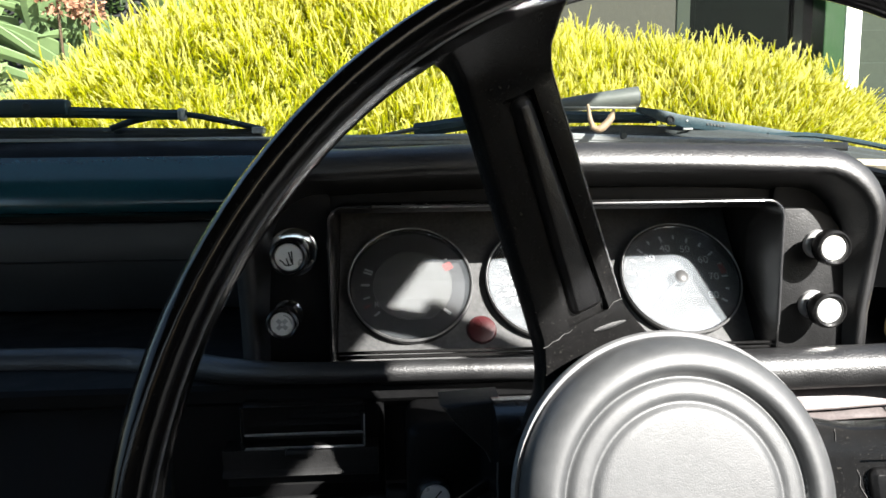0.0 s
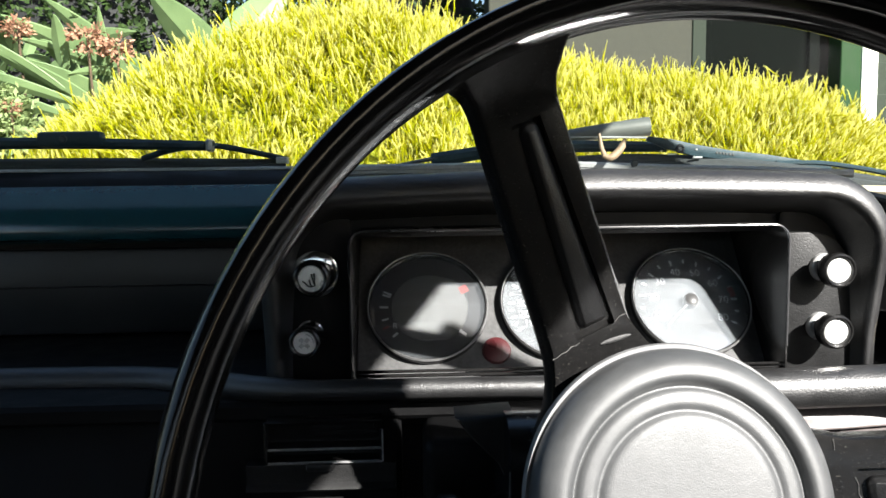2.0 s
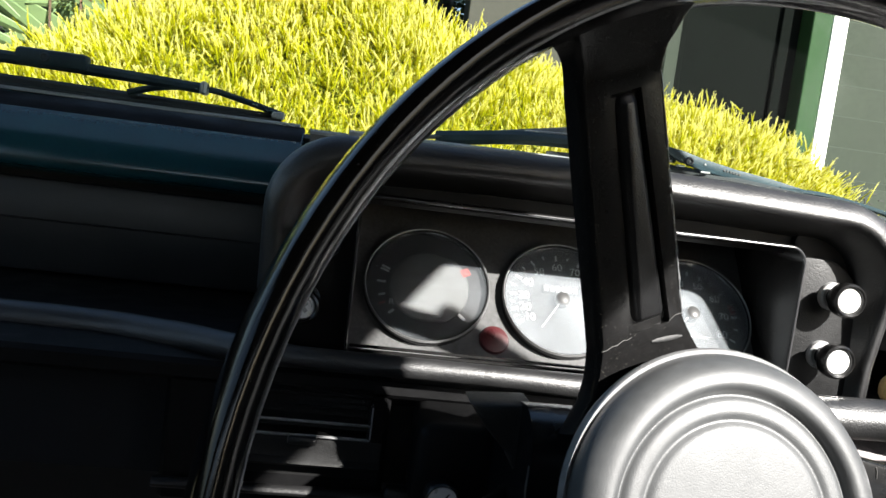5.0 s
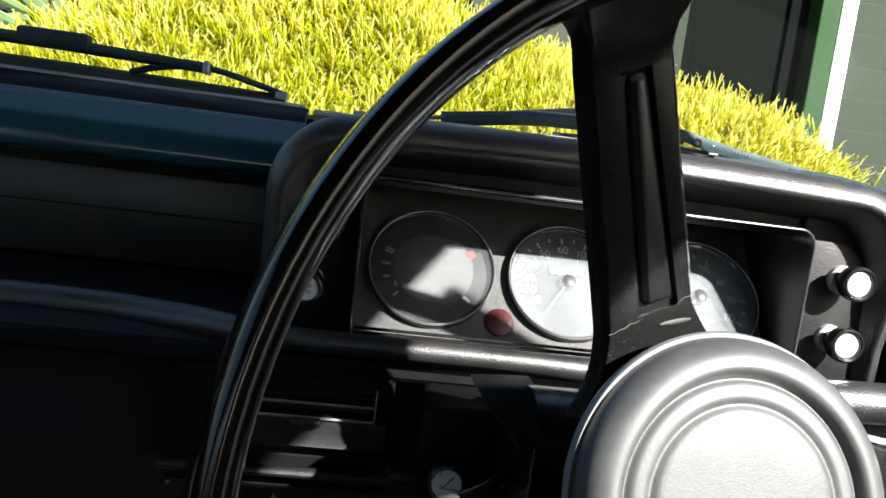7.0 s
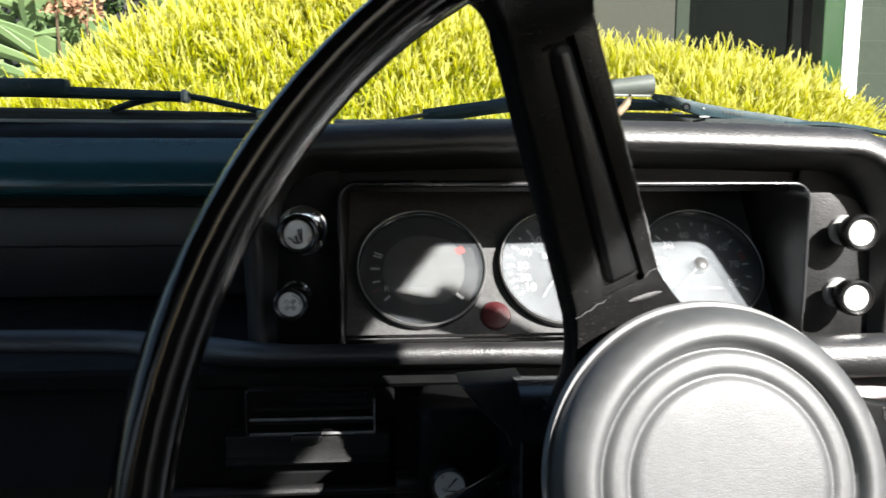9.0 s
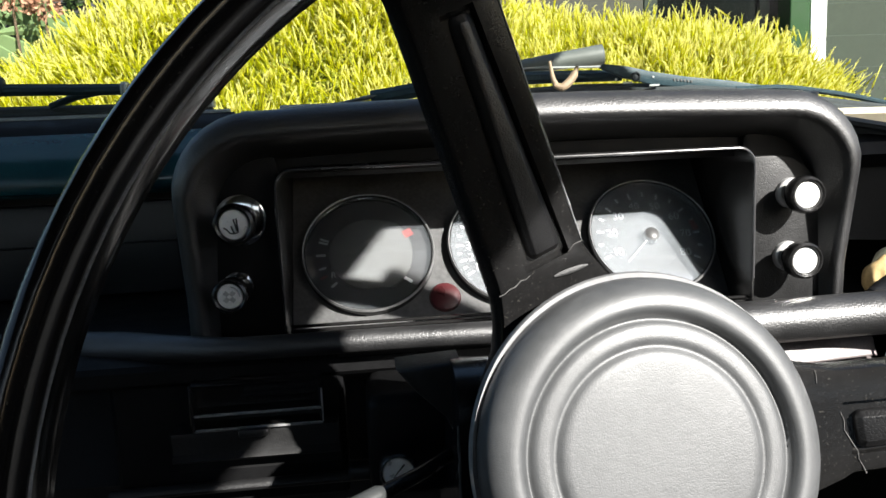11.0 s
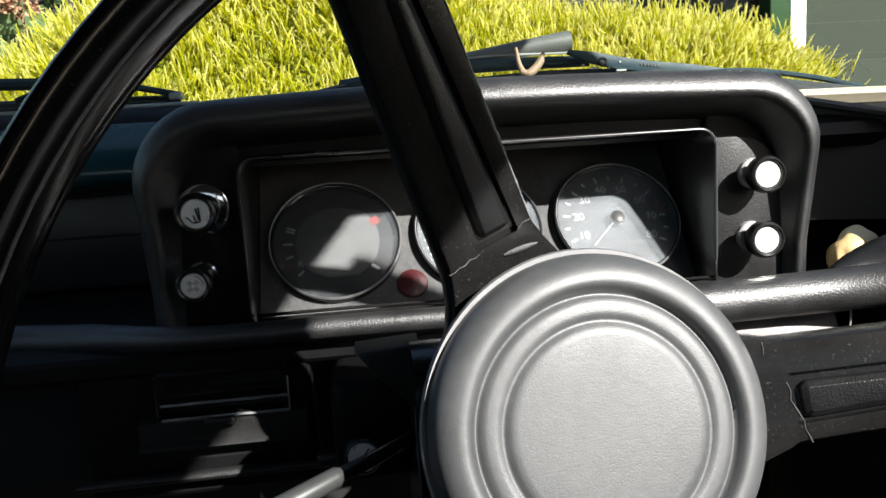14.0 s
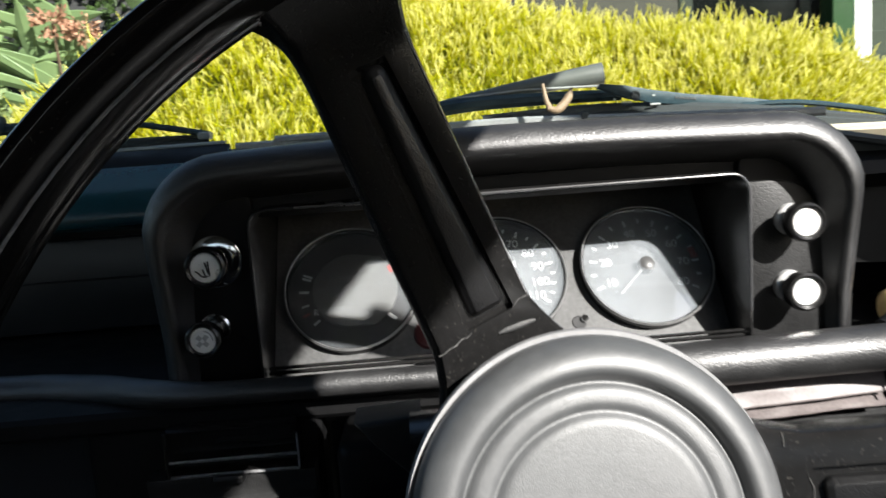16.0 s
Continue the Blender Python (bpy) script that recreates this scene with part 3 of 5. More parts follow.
def leafy_mound(name, centre, size, count, material, label, seed, length=(0.08, 0.16), width=(0.012, 0.022)):
    r = np.random.default_rng(seed)
    ob = empty(name, pose(centre[0], centre[1], 0), label, "shrub")
    v = r.normal(size=(count, 3))
    v /= np.linalg.norm(v, axis=1)[:, None]
    v[:, 2] = np.abs(v[:, 2]) * 1.0 - 0.15
    rad = r.uniform(0.65, 1.05, count)[:, None]
    lump = np.array([noise.noise(Vector(q) * 2.5 + Vector((seed, 0, 0))) for q in v])[:, None] * 0.25
    base = np.array(centre) + v * np.array(size) * (rad + lump)
    base[:, 2] = np.maximum(base[:, 2], 0.03)
    part("leaves", blades(r, base, v + r.normal(0, 0.5, (count, 3)) + np.array([0, 0, 0.3]), length, width, 4, 0.8, name), material, ob)
    core = bmesh.new()
    bmesh.ops.create_icosphere(core, subdivisions=3, radius=0.72)
    for w in core.verts:
        w.co *= 1 + 0.2 * noise.noise(w.co * 2 + Vector((seed, 1, 2)))
        w.co = Vector((w.co.x * size[0] + centre[0], w.co.y * size[1] + centre[1], max(0.02, w.co.z * size[2] + centre[2])))
    # black core paints the deep shade inside the background shrubs
    part("inner_growth", smooth_bm(core), BUSH_CORE if material is not SHADED_LEAF else MATT_BLACK, ob)
    for k in range(3):
        part("stem", sweep(spline([(centre[0] + 0.1 * (k - 1), centre[1], 0), (centre[0] + 0.2 * (k - 1), centre[1], centre[2])], 3),
                           ring_sec(0.02, n=7)), BARK, ob)
    return ob


def broad_leaf(root, tip, width, droop):
    """One long fleshy leaf with a folded midrib and pointed end."""
    root, tip = Vector(root), Vector(tip)
    d = tip - root
    side = d.cross(Vector((0.3, 1.0, 0.45))).normalized()
    up = side.cross(d).normalized()
    vs, fs, n = [], [], 12
    for i in range(n + 1):
        t = i / n
        w = width * (math.sin(math.pi * min(1, 0.12 + t * 0.88)) ** 0.7) * (1 - 0.2 * t) if t < 1 else 0.002
        c = root + d * t + Vector((0, 0, -droop * t * t))
        vs += [c - side * w + up * w * 0.16, c, c + side * w + up * w * 0.16,
               c + side * w * 0.9 + up * (w * 0.16 - 0.003), c - up * 0.004, c - side * w * 0.9 + up * (w * 0.16 - 0.003)]
    for i in range(n):
        for k in range(6):
            a, b = i * 6 + k, i * 6 + (k + 1) % 6
            fs.append((a, b, b + 6, a + 6))
    return mesh_from("leaf", vs, fs, smooth=False)


agave = empty("broad_leaf_plant", pose(-1.35, 3.3, 0), "clump of broad pale green sword-shaped leaves in sun", "plant")
for root, tip, w, dr in (((-0.72, 3.1, 1.36), (-1.06, 3.15, 1.76), 0.115, 0.0), ((-0.80, 3.05, 1.40), (-0.50, 3.2, 1.84), 0.11, 0.04),
                         ((-0.95, 3.3, 1.3), (-1.62, 3.1, 1.68), 0.07, 0.02), ((-1.0, 3.3, 1.25), (-1.5, 3.2, 1.80), 0.075, 0.05),
                         ((-0.9, 3.2, 1.1), (-1.45, 2.95, 1.50), 0.075, 0.04), ((-1.15, 3.1, 1.2), (-1.62, 2.9, 1.58), 0.05, 0.06),
                         ((-1.30, 2.95, 1.30), (-1.95, 2.8, 1.54), 0.032, 0.06), ((-1.30, 2.92, 1.24), (-1.9, 2.8, 1.44), 0.035, 0.05), ((-1.35, 3.0, 1.35), (-1.75, 2.85, 1.66), 0.03, 0.05),
                         ((-0.35, 3.3, 1.2), (-0.18, 3.25, 1.78), 0.06, 0.0), ((-0.25, 3.3, 1.2), (-0.42, 3.3, 1.85), 0.07, 0.02),
                         ((-0.1, 3.35, 1.2), (0.12, 3.3, 1.72), 0.05, 0.0), ((-1.25, 3.2, 1.0), (-1.20, 3.0, 1.72), 0.05, 0.05)):
    part("leaf", broad_leaf(root, tip, w, dr), BROAD_LEAF, agave)
lrng = np.random.default_rng(31)
for _ in range(30):
    r0 = Vector((lrng.uniform(-1.85, -1.05), lrng.uniform(3.0, 3.35), lrng.uniform(1.15, 1.55)))
    tip = r0 + Vector((lrng.normal(0, 0.20), lrng.uniform(-0.16, 0.02), lrng.uniform(0.02, 0.26)))
    part("leaf", broad_leaf(r0, tip, lrng.uniform(0.022, 0.05), lrng.uniform(0.02, 0.12)), BROAD_LEAF, agave)
part("stalk", lathe([(0.30, 0), (0.28, 0.6), (0.22, 1.2), (0.0, 1.3)], 14, pose(-1.0, 3.3, 0)), BARK, agave)

leafy_mound("dark_shrub", (-1.7, 4.0, 1.1), (1.4, 0.5, 1.7), 9000, SHADED_LEAF, "green leafy shrub behind the leaves, its shade put into dark colours", 11, (0.05, 0.10), (0.008, 0.016))
leafy_mound("dark_shrub", (-3.6, 3.8, 1.0), (1.2, 0.6, 1.7), 5000, SHADED_LEAF, "green leafy shrub behind the leaves, its shade put into dark colours", 12, (0.05, 0.10), (0.008, 0.016))
leafy_mound("dark_shrub", (-0.1, 4.05, 1.1), (0.75, 0.35, 1.7), 5000, SHADED_LEAF, "green leafy shrub behind the leaves, its shade put into dark colours", 14, (0.05, 0.10), (0.008, 0.016))
leafy_mound("grey_green_shrub", (-1.66, 2.75, 1.02), (0.34, 0.3, 0.46), 4200, PALE_LEAF, "small grey-green shrub beside the golden bush", 13,
            (0.035, 0.07), (0.006, 0.010))
leafy_mound("low_shrub", (-1.75, 2.3, 0.55), (0.5, 0.4, 0.6), 2200, PALE_LEAF, "small grey-green shrub beside the golden bush", 15,
            (0.035, 0.07), (0.006, 0.010))
frng = np.random.default_rng(21)
for cx, cy, cz, sc in ((-1.50, 2.98, 1.585, 0.050), (-1.24, 2.98, 1.545, 0.065), (-1.12, 2.95, 1.505, 0.055), (-1.40, 2.70, 1.255, 0.030)):
    fh = empty("flower_head", pose(cx, cy, 0), "dry reddish-brown flower head on a stalk", "flower", "flower heads in the garden")
    dirs = frng.normal(size=(90, 3)) * np.array([1.4, 1, 0.7])
    base = np.array([cx, cy, cz]) + dirs / np.linalg.norm(dirs, axis=1)[:, None] * sc * 0.4
    part("petals", blades(frng, base, dirs, (sc * 0.6, sc * 1.1), (sc * 0.06, sc * 0.15), 3, 0.5, "petals"), DRY_FLOWER, fh)
    part("stalk", sweep(spline([(cx - 0.05, cy + 0.1, 0), (cx, cy + 0.05, cz * 0.6), (cx, cy, cz)], 4), ring_sec(0.005, n=7)), BARK, fh)

# ---- car shell: bonnet, scuttle, roof, doors ----
def screen_y(x):
    return 0.725 - 0.40 * (x + 0.21) ** 2


CX0, CX1 = -0.90, 0.48
RAIL_X, RAIL_Z = 0.455, Z + 0.345
car = empty("car_body", pose(-0.21, 0.2, 0), "cream painted body of an old saloon car", "car")


def loft(rows, closed=False):
    n = len(rows[0])
    vs = [v for r in rows for v in r]
    fs = [(i * n + k, i * n + k + 1, (i + 1) * n + k + 1, (i + 1) * n + k) for i in range(len(rows) - 1) for k in range(n - 1)]
    return mesh_from("loft", vs, fs)


def slab(rows, thick):
    me = loft(rows)
    bm = bmesh.new()
    bm.from_mesh(me)
    bpy.data.meshes.remove(me)
    bmesh.ops.recalc_face_normals(bm, faces=bm.faces)
    bmesh.ops.solidify(bm, geom=list(bm.faces), thickness=thick)
    return smooth_bm(bm)


rows = []
for j in range(13):
    t = j / 12
    row = []
    for i in range(25):
        x = -1.0 + 1.58 * i / 24
        y0 = screen_y(x) + 0.055
        y = y0 + (1.98 - y0) * t
        edge = abs(x + 0.21) / 0.79
        row.append((x, y, Z - 0.035 - 0.055 * t - 0.03 * edge ** 4 - 0.05 * t ** 6))
    rows.append(row)
part("bonnet", slab(rows, 0.02), CREAM, car)
rows = [[(x, screen_y(x) + d, Z + h - 0.012 * (abs(x + 0.21) / 0.79) ** 3 - 0.004 * min(1, max(0, (x - 0.28) / 0.06))) for x in [-0.98 + 1.54 * i / 24 for i in range(25)]]
        for d, h in ((0.050, -0.024), (0.045, -0.014), (0.014, -0.007), (0.004, -0.012))]
part("scuttle", slab(rows, 0.008), CREAM, car)
rows = [[(x, screen_y(x) + 0.008, Z + h) for x in [-0.98 + 1.54 * i / 24 for i in range(25)]] for h in (-0.12, -0.030)]
part("scuttle_wall", slab(rows, 0.006), TRIM_DARK, car)
part("nose", rbox(-1.0, 0.58, 1.93, 1.99, 0.35, Z - 0.13, 0.02, 2), CREAM, car)
for sx in (-1.02, 0.56):
    part("wing", rbox(sx, sx + 0.04, 0.75, 1.98, 0.25, Z - 0.10, 0.015, 2), CREAM, car)
# unseen header added to limit the sky reflected in the dash pad
hd = [[(x, y, z) for x in (-0.87, -0.21, 0.45)] for y, z in ((0.255, RAIL_Z + 0.004), (0.36, RAIL_Z + 0.004), (0.475, RAIL_Z - 0.016))]
part("header_panel", slab(hd, 0.03), HEADLINING, car)
# unseen roof, its edge stepped to place the shadow line on dial and spoke
rows = [[(x, y, RAIL_Z) for x in (-0.875, -0.4, 0.1, edge)] for y, edge in ((-1.55, RAIL_X), (-0.9, RAIL_X), (-0.225, RAIL_X), (-0.165, RAIL_X - 0.024), (0.05, RAIL_X - 0.026), (0.26, RAIL_X - 0.028))]
part("roof", slab(rows, -0.05), HEADLINING, car)
# unseen pillars, the front ones set back so sun reaches the scuttle
for sx, tx in ((CX0 - 0.02, -0.87), (CX1 + 0.02, 0.44)):
    part("pillar", sweep([(sx + (0.06 if sx > 0 else -0.02), 0.445, Z - 0.06), ((sx + tx) / 2 + (0.045 if sx > 0 else -0.01), 0.340, Z + 0.15), (tx, 0.235, RAIL_Z + 0.02)], box_sec(0.04, 0.045)), TRIM_DARK, car)
    part("pillar", sweep([(sx, -0.62, Z - 0.12), (tx, -0.66, RAIL_Z + 0.02)], box_sec(0.05, 0.09), up=Vector((0, 1, 0))), TRIM_DARK, car)
part("door", rbox(CX1, CX1 + 0.06, -0.62, 0.62, 0.3, Z - 0.07, 0.01, 2), TRIM_DARK, car, "black trimmed door")
part("door", rbox(CX0 - 0.06, CX0, -0.62, 0.62, 0.3, Z - 0.07, 0.01, 2), TRIM_DARK, car, "black trimmed door")
for sx in (CX1, CX0 - 0.06):
    part("rear_side", rbox(sx, sx + 0.06, -1.6, -0.622, 0.3, Z - 0.07, 0.01, 2), TRIM_DARK, car)
# unseen blank panels added up to the roof to cut light from behind
for sx in (CX0 - 0.06, CX1):
    part("rear_quarter", rbox(sx, sx + 0.06, -1.6, -0.60, Z - 0.068, RAIL_Z, 0.006, 1), TRIM_DARK, car)
part("door_corner", rbox(CX1 + 0.004, CX1 + 0.05, 0.33, 0.62, Z - 0.072, Z - 0.022, 0.01, 2), TRIM_DARK, car)
part("kick_panel", rbox(CX1 + 0.005, CX1 + 0.055, 0.622, 0.84, 0.3, Z - 0.05, 0.006, 1), TRIM_DARK, car)
# unseen bar added to cast the slanting shadow band over the dials
part("quarter_light_bar", sweep([(0.462, -0.117, Z + 0.345), (0.472, 0.187, Z - 0.068)], ring_sec(0.008, n=12), up=Vector((1, 0, 0))), TRIM_DARK, car)
# unseen wall, its height set to limit light from the rear
part("rear_wall", rbox(CX0, CX1, -1.66, -1.6, 0.3, Z + 0.17, 0.006, 1), TRIM_DARK, car)
part("rear_shelf", rbox(CX0, CX1, -1.6, -1.2, 0.3, Z - 0.06, 0.02, 2), TRIM_DARK, car)
part("floor_pan", rbox(CX0, CX1, -1.6, 0.9, 0.25, 0.29, 0.004, 1), TRIM_DARK, car)
part("bulkhead", rbox(CX0, CX1, 0.80, 0.83, 0.28, Z - 0.06, 0.004, 1), TRIM_DARK, car)

rows = [[(x, screen_y(x) - 0.72 * h - 0.03 * h * h, Z + h - 0.018) for x in [-0.89 + 1.36 * i / 28 for i in range(29)]]
        for h in (0.0, 0.05, 0.1, 0.15, 0.2, 0.25, 0.3, 0.35)]
ws = thing("window_1", slab(rows, 0.004), SCREEN, "curved clear windscreen of the car, slightly dusty", "windscreen", kind="structure")
ws.visible_shadow = False
rows = [[(x, screen_y(x) - 0.004 + d, Z + h - 0.045 * max(0.0, (x - 0.27) / 0.2) ** 1.2) for x in [-0.89 + 1.36 * i / 28 for i in range(29)]] for d, h in
        ((-0.010, -0.004), (0.0, 0.000), (0.006, -0.006), (0.006, -0.016))]
rows_t = [(x, screen_y(x) - 0.014, Z + 0.0052 - 0.0085 * max(0.0, (x - 0.14) / 0.17)) for x in [-0.06 + 0.42 * i / 16 for i in range(17)]]
part("screen_trim", sweep(rows_t, box_sec(0.006, 0.0068)), TRIM_GREY, car, "dull grey windscreen trim strip")
part("trim_clip", rbox(0.1945, 0.2005, screen_y(0.197) - 0.0180, screen_y(0.197) - 0.0105, Z + 0.002, Z + 0.0085, 0.001, 1), RUBBER, car)
part("screen_seal", slab(rows, 0.003), RUBBER, car, "black rubber windscreen seal")

# ---- dashboard ----
dash = empty("dashboard", pose(-0.2, 0.6, Z - 0.2), "black padded vinyl dashboard with a parcel shelf", "dashboard")


def extrude_x(profile, x0, x1, nx=2, fy=None):
    """Profile in (y, z), carried along x; fy shifts y with x."""
    xs = [x0 + (x1 - x0) * i / nx for i in range(nx + 1)]
    bm = bmesh.new()
    rings = [[bm.verts.new((x, y + (fy(x, y) if fy else 0), Z + z)) for y, z in profile] for x in xs]
    m = len(profile)
    for A, Bq in zip(rings, rings[1:]):
        for k in range(m):
            bm.faces.new((A[k], A[(k + 1) % m], Bq[(k + 1) % m], Bq[k]))
    bm.faces.new(rings[0])
    bm.faces.new(rings[-1][::-1])
    bmesh.ops.recalc_face_normals(bm, faces=bm.faces)
    return smooth_bm(bm, 40)


PADP = [(0.735, 0.001), (0.722, 0.004), (0.708, 0.003), (0.695, -0.002), (0.684, -0.0095), (0.675, -0.0185), (0.668, -0.028), (0.663, -0.038), (0.6605, -0.047),
        (0.6605, -0.053), (0.663, -0.057), (0.670, -0.060), (0.70, -0.062), (0.735, -0.062)]
# passenger pad carries the blue sky sheen in its colour
part("top_pad", extrude_x(PADP, CX0, -0.10, 20, lambda x, y: min(0.0, screen_y(x) - 0.012 - y) if y > 0.70 else 0.0), PAD_SKY, dash,
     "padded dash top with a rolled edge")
# matt black strip laid over the back of the glossy pad
part("rear_ledge", extrude_x([(0.735, 0.0018), (0.722, 0.0050), (0.708, 0.0040), (0.695, -0.0012), (0.6855, -0.0078), (0.6850, -0.0090), (0.690, -0.0090), (0.735, -0.006)], CX0, -0.101, 20,
     lambda x, y: min(0.0, screen_y(x) - 0.011 - y) if y > 0.70 else 0.0), FASCIA, dash, "matt black strip over the rear of the dash pad")
part("top_pad", extrude_x([(0.62, -0.036), (0.575, -0.037), (0.56, -0.043), (0.556, -0.052), (0.565, -0.062), (0.62, -0.064)], 0.32, 0.60, 6), FASCIA, dash,
     "padded dash top with a rolled edge")
part("deck", extrude_x([(0.735, -0.004), (0.56, -0.004), (0.56, -0.012), (0.735, -0.012)], -0.085, 0.285, 16,
                       lambda x, y: min(0.0, screen_y(x) - 0.006 - y)), DECK, dash, "grey deck under the windscreen, its sheen put into the pale colour")
seal = [(x, screen_y(x) - 0.013, Z + 0.0015 - 0.004 * max(0, (x - 0.2) / 0.1)) for x in [-0.095 + 0.405 * i / 24 for i in range(25)]]
part("windscreen_seal", sweep(seal, box_sec(0.006, 0.007)), TRIM_GREY, dash, "pale grey sealing strip along the windscreen")
seal = [(x, screen_y(x) - 0.009, Z + 0.0060) for x in [CX0 + 0.05 + 0.745 * i / 24 for i in range(25)]]
part("windscreen_seal", sweep(seal, box_sec(0.004, 0.004)), TRIM_GREY, dash, "pale grey sealing strip along the windscreen")
part("glovebox_panel", rbox(CX0, -0.105, 0.70, 0.712, Z - 0.150, Z - 0.068, 0.003, 2), GLOVE, dash, "dull black glovebox panel")
part("panel_crease", rbox(CX0, -0.12, 0.6975, 0.7005, Z - 0.105, Z - 0.103, 0.0008, 1), MATT_BLACK, dash)
part("parcel_shelf", rbox(CX0, CX1, 0.47, 0.74, Z - 0.166, Z - 0.152, 0.003, 1), FASCIA, dash)
ROLL_R = lambda x: 0.0105 - 0.0037 * min(1, max(0, (x + 0.15) / 0.08)) + 0.0068 * min(1, max(0, (x - 0.06) / 0.16)) ** 1.5
ROLL = spline([(x, y, Z + top - ROLL_R(x)) for x, y, top in ((CX0, 0.530, -0.1400), (-0.5, 0.530, -0.1400), (-0.24, 0.529, -0.1395), (-0.16, 0.511, -0.1385), (-0.10, 0.475, -0.1360),
               (-0.05, 0.461, -0.1352), (0.05, 0.459, -0.1350), (0.12, 0.458, -0.1350), (0.20, 0.457, -0.1348), (0.30, 0.456, -0.1325), (0.345, 0.446, -0.1290),
               (0.39, 0.424, -0.1232), (0.47, 0.405, -0.1180))], 6)
part("shelf_roll", sweep(ROLL, [ring_sec(ROLL_R(p.x) * 1.05, ROLL_R(p.x), 24) for p in ROLL]), VINYL_SOFT, dash, "padded vinyl roll along the shelf edge")
part("shelf_face", extrude_x([(0.462, -0.1385), (0.4570, -0.1425), (0.4575, -0.1448), (0.4600, -0.1470), (0.4680, -0.1525), (0.5150, -0.1840), (0.505, -0.1640), (0.470, -0.1400)], -0.012, 0.125, 8), VINYL, dash, "smooth vinyl face below the shelf edge")
lip = spline([(0.338, 0.478, Z - 0.140), (0.36, 0.482, Z - 0.138), (0.385, 0.480, Z - 0.135), (0.42, 0.472, Z - 0.132), (0.485, 0.462, Z - 0.130)], 6)
part("side_lip", sweep(lip, [ring_sec(0.006 + 0.016 * min(1, i / 10), 0.004 + 0.0135 * min(1, i / 11), 14) for i in range(len(lip))]), VINYL, dash, "padded swelling at the end of the shelf")
part("end_panel", extrude_x([(0.615, -0.05), (0.615, -0.19), (0.63, -0.19), (0.63, -0.05)], 0.325, 0.62, 4), FASCIA, dash)
part("lower_panel", extrude_x([(0.530, -0.172), (0.505, -0.24), (0.512, -0.242), (0.54, -0.172)], CX0, -0.145, 4), FASCIA, dash)

# ---- instrument cluster ----
cl = empty("instrument_cluster", pose(0.11, 0.55, Z - 0.1), "black vinyl instrument cluster with three round dials and four knobs", "dashboard")
HX0, HX1, HZ0 = -0.104, 0.327, -0.158


def hood_outline(d):
    """Arch of the hood from its left foot over the top to its right foot, moved inwards by d."""
    out, r = [], 0.050 - d * 0.6
    x0, x1, zt = HX0 + d * 0.8, HX1 - d * 0.8, 0.000 - d
    out.append((x0, HZ0))
    out.append((x0, HZ0 + 0.04))
    for k in range(9):
        a = radians(180 - 90 * k / 8)
        out.append((x0 + r + r * math.cos(a), zt - r - 0.004 + r * math.sin(a)))
    for k in range(1, 12):
        t = k / 12
        out.append((x0 + r + (x1 - x0 - 2 * r) * t, zt - 0.004 + 0.004 * math.sin(math.pi * t)))
    for k in range(9):
        a = radians(90 - 90 * k / 8)
        out.append((x1 - r + r * math.cos(a), zt - r - 0.004 + r * math.sin(a)))
    out.append((x1, HZ0 + 0.04))
    out.append((x1, HZ0))
    return out


rows = []
for d, y in ((0.010, 0.69), (0.003, 0.63), (0.0, 0.58), (0.0, 0.52), (0.0, 0.492), (0.0004, 0.482), (0.002, 0.4752), (0.005, 0.4710), (0.009, 0.4682), (0.013, 0.4666),
             (0.0158, 0.4672), (0.0185, 0.4725), (0.024, 0.488), (0.031, 0.508), (0.032, 0.52)):
    rows.append([(x, min(y + (0.016 * min(1, max(0, (-0.045 - z) / 0.08)) if y < 0.5 else 0), screen_y(x) - 0.012), Z + z) for x, z in hood_outline(d)])
part("hood", smooth_bm(join_meshes("hood", [loft(rows)]), 60), VINYL_SOFT, cl, "rounded padded vinyl hood")
part("side_panel", prism(round_rect(-0.090, -0.043, Z - 0.156, Z - 0.030, 0.006), 0.500, 0.512, 0.002), FASCIA, cl)
part("side_panel", prism(round_rect(0.259, 0.318, Z - 0.156, Z - 0.030, 0.006), 0.500, 0.512, 0.002), FASCIA, cl)
boss = [(0.262, -0.150), (0.262, -0.046)] + [(0.2785 + 0.032 * math.cos(a), -0.078 + 0.032 * math.sin(a)) for a in [radians(90 - 12 * k) for k in range(8)]] + [(0.311, -0.095), (0.313, -0.150)]
part("knob_plate", prism([(x, Z + z) for x, z in boss], 0.494, 0.501, 0.0015), PLATE_VINYL, cl, "raised leather-grained plate")
part("hood_roof", rbox(-0.09, 0.315, 0.505, 0.515, Z - 0.046, Z - 0.028, 0.003, 1), FASCIA, cl)

VX0, VX1, VZ0, VZ1 = -0.045, 0.2610, -0.153, -0.0385
vis = bmesh.new()
rings = []
for d, y in ((0.0, 0.605), (0.0, 0.487), (0.0008, 0.4852), (0.002, 0.4852), (0.0028, 0.487), (0.0028, 0.605)):
    rings.append([vis.verts.new((x, y, Z + z)) for x, z in round_rect(VX0 + d, VX1 - d, VZ0 + d, VZ1 - d, 0.012 - d, 6)])
for A, Bq in zip(rings, rings[1:]):
    for k in range(len(A)):
        vis.faces.new((A[k], A[(k + 1) % len(A)], Bq[(k + 1) % len(A)], Bq[k]))
bmesh.ops.recalc_face_normals(vis, faces=vis.faces)
part("visor", smooth_bm(vis, 50), PLASTIC, cl, "glossy black dial surround")
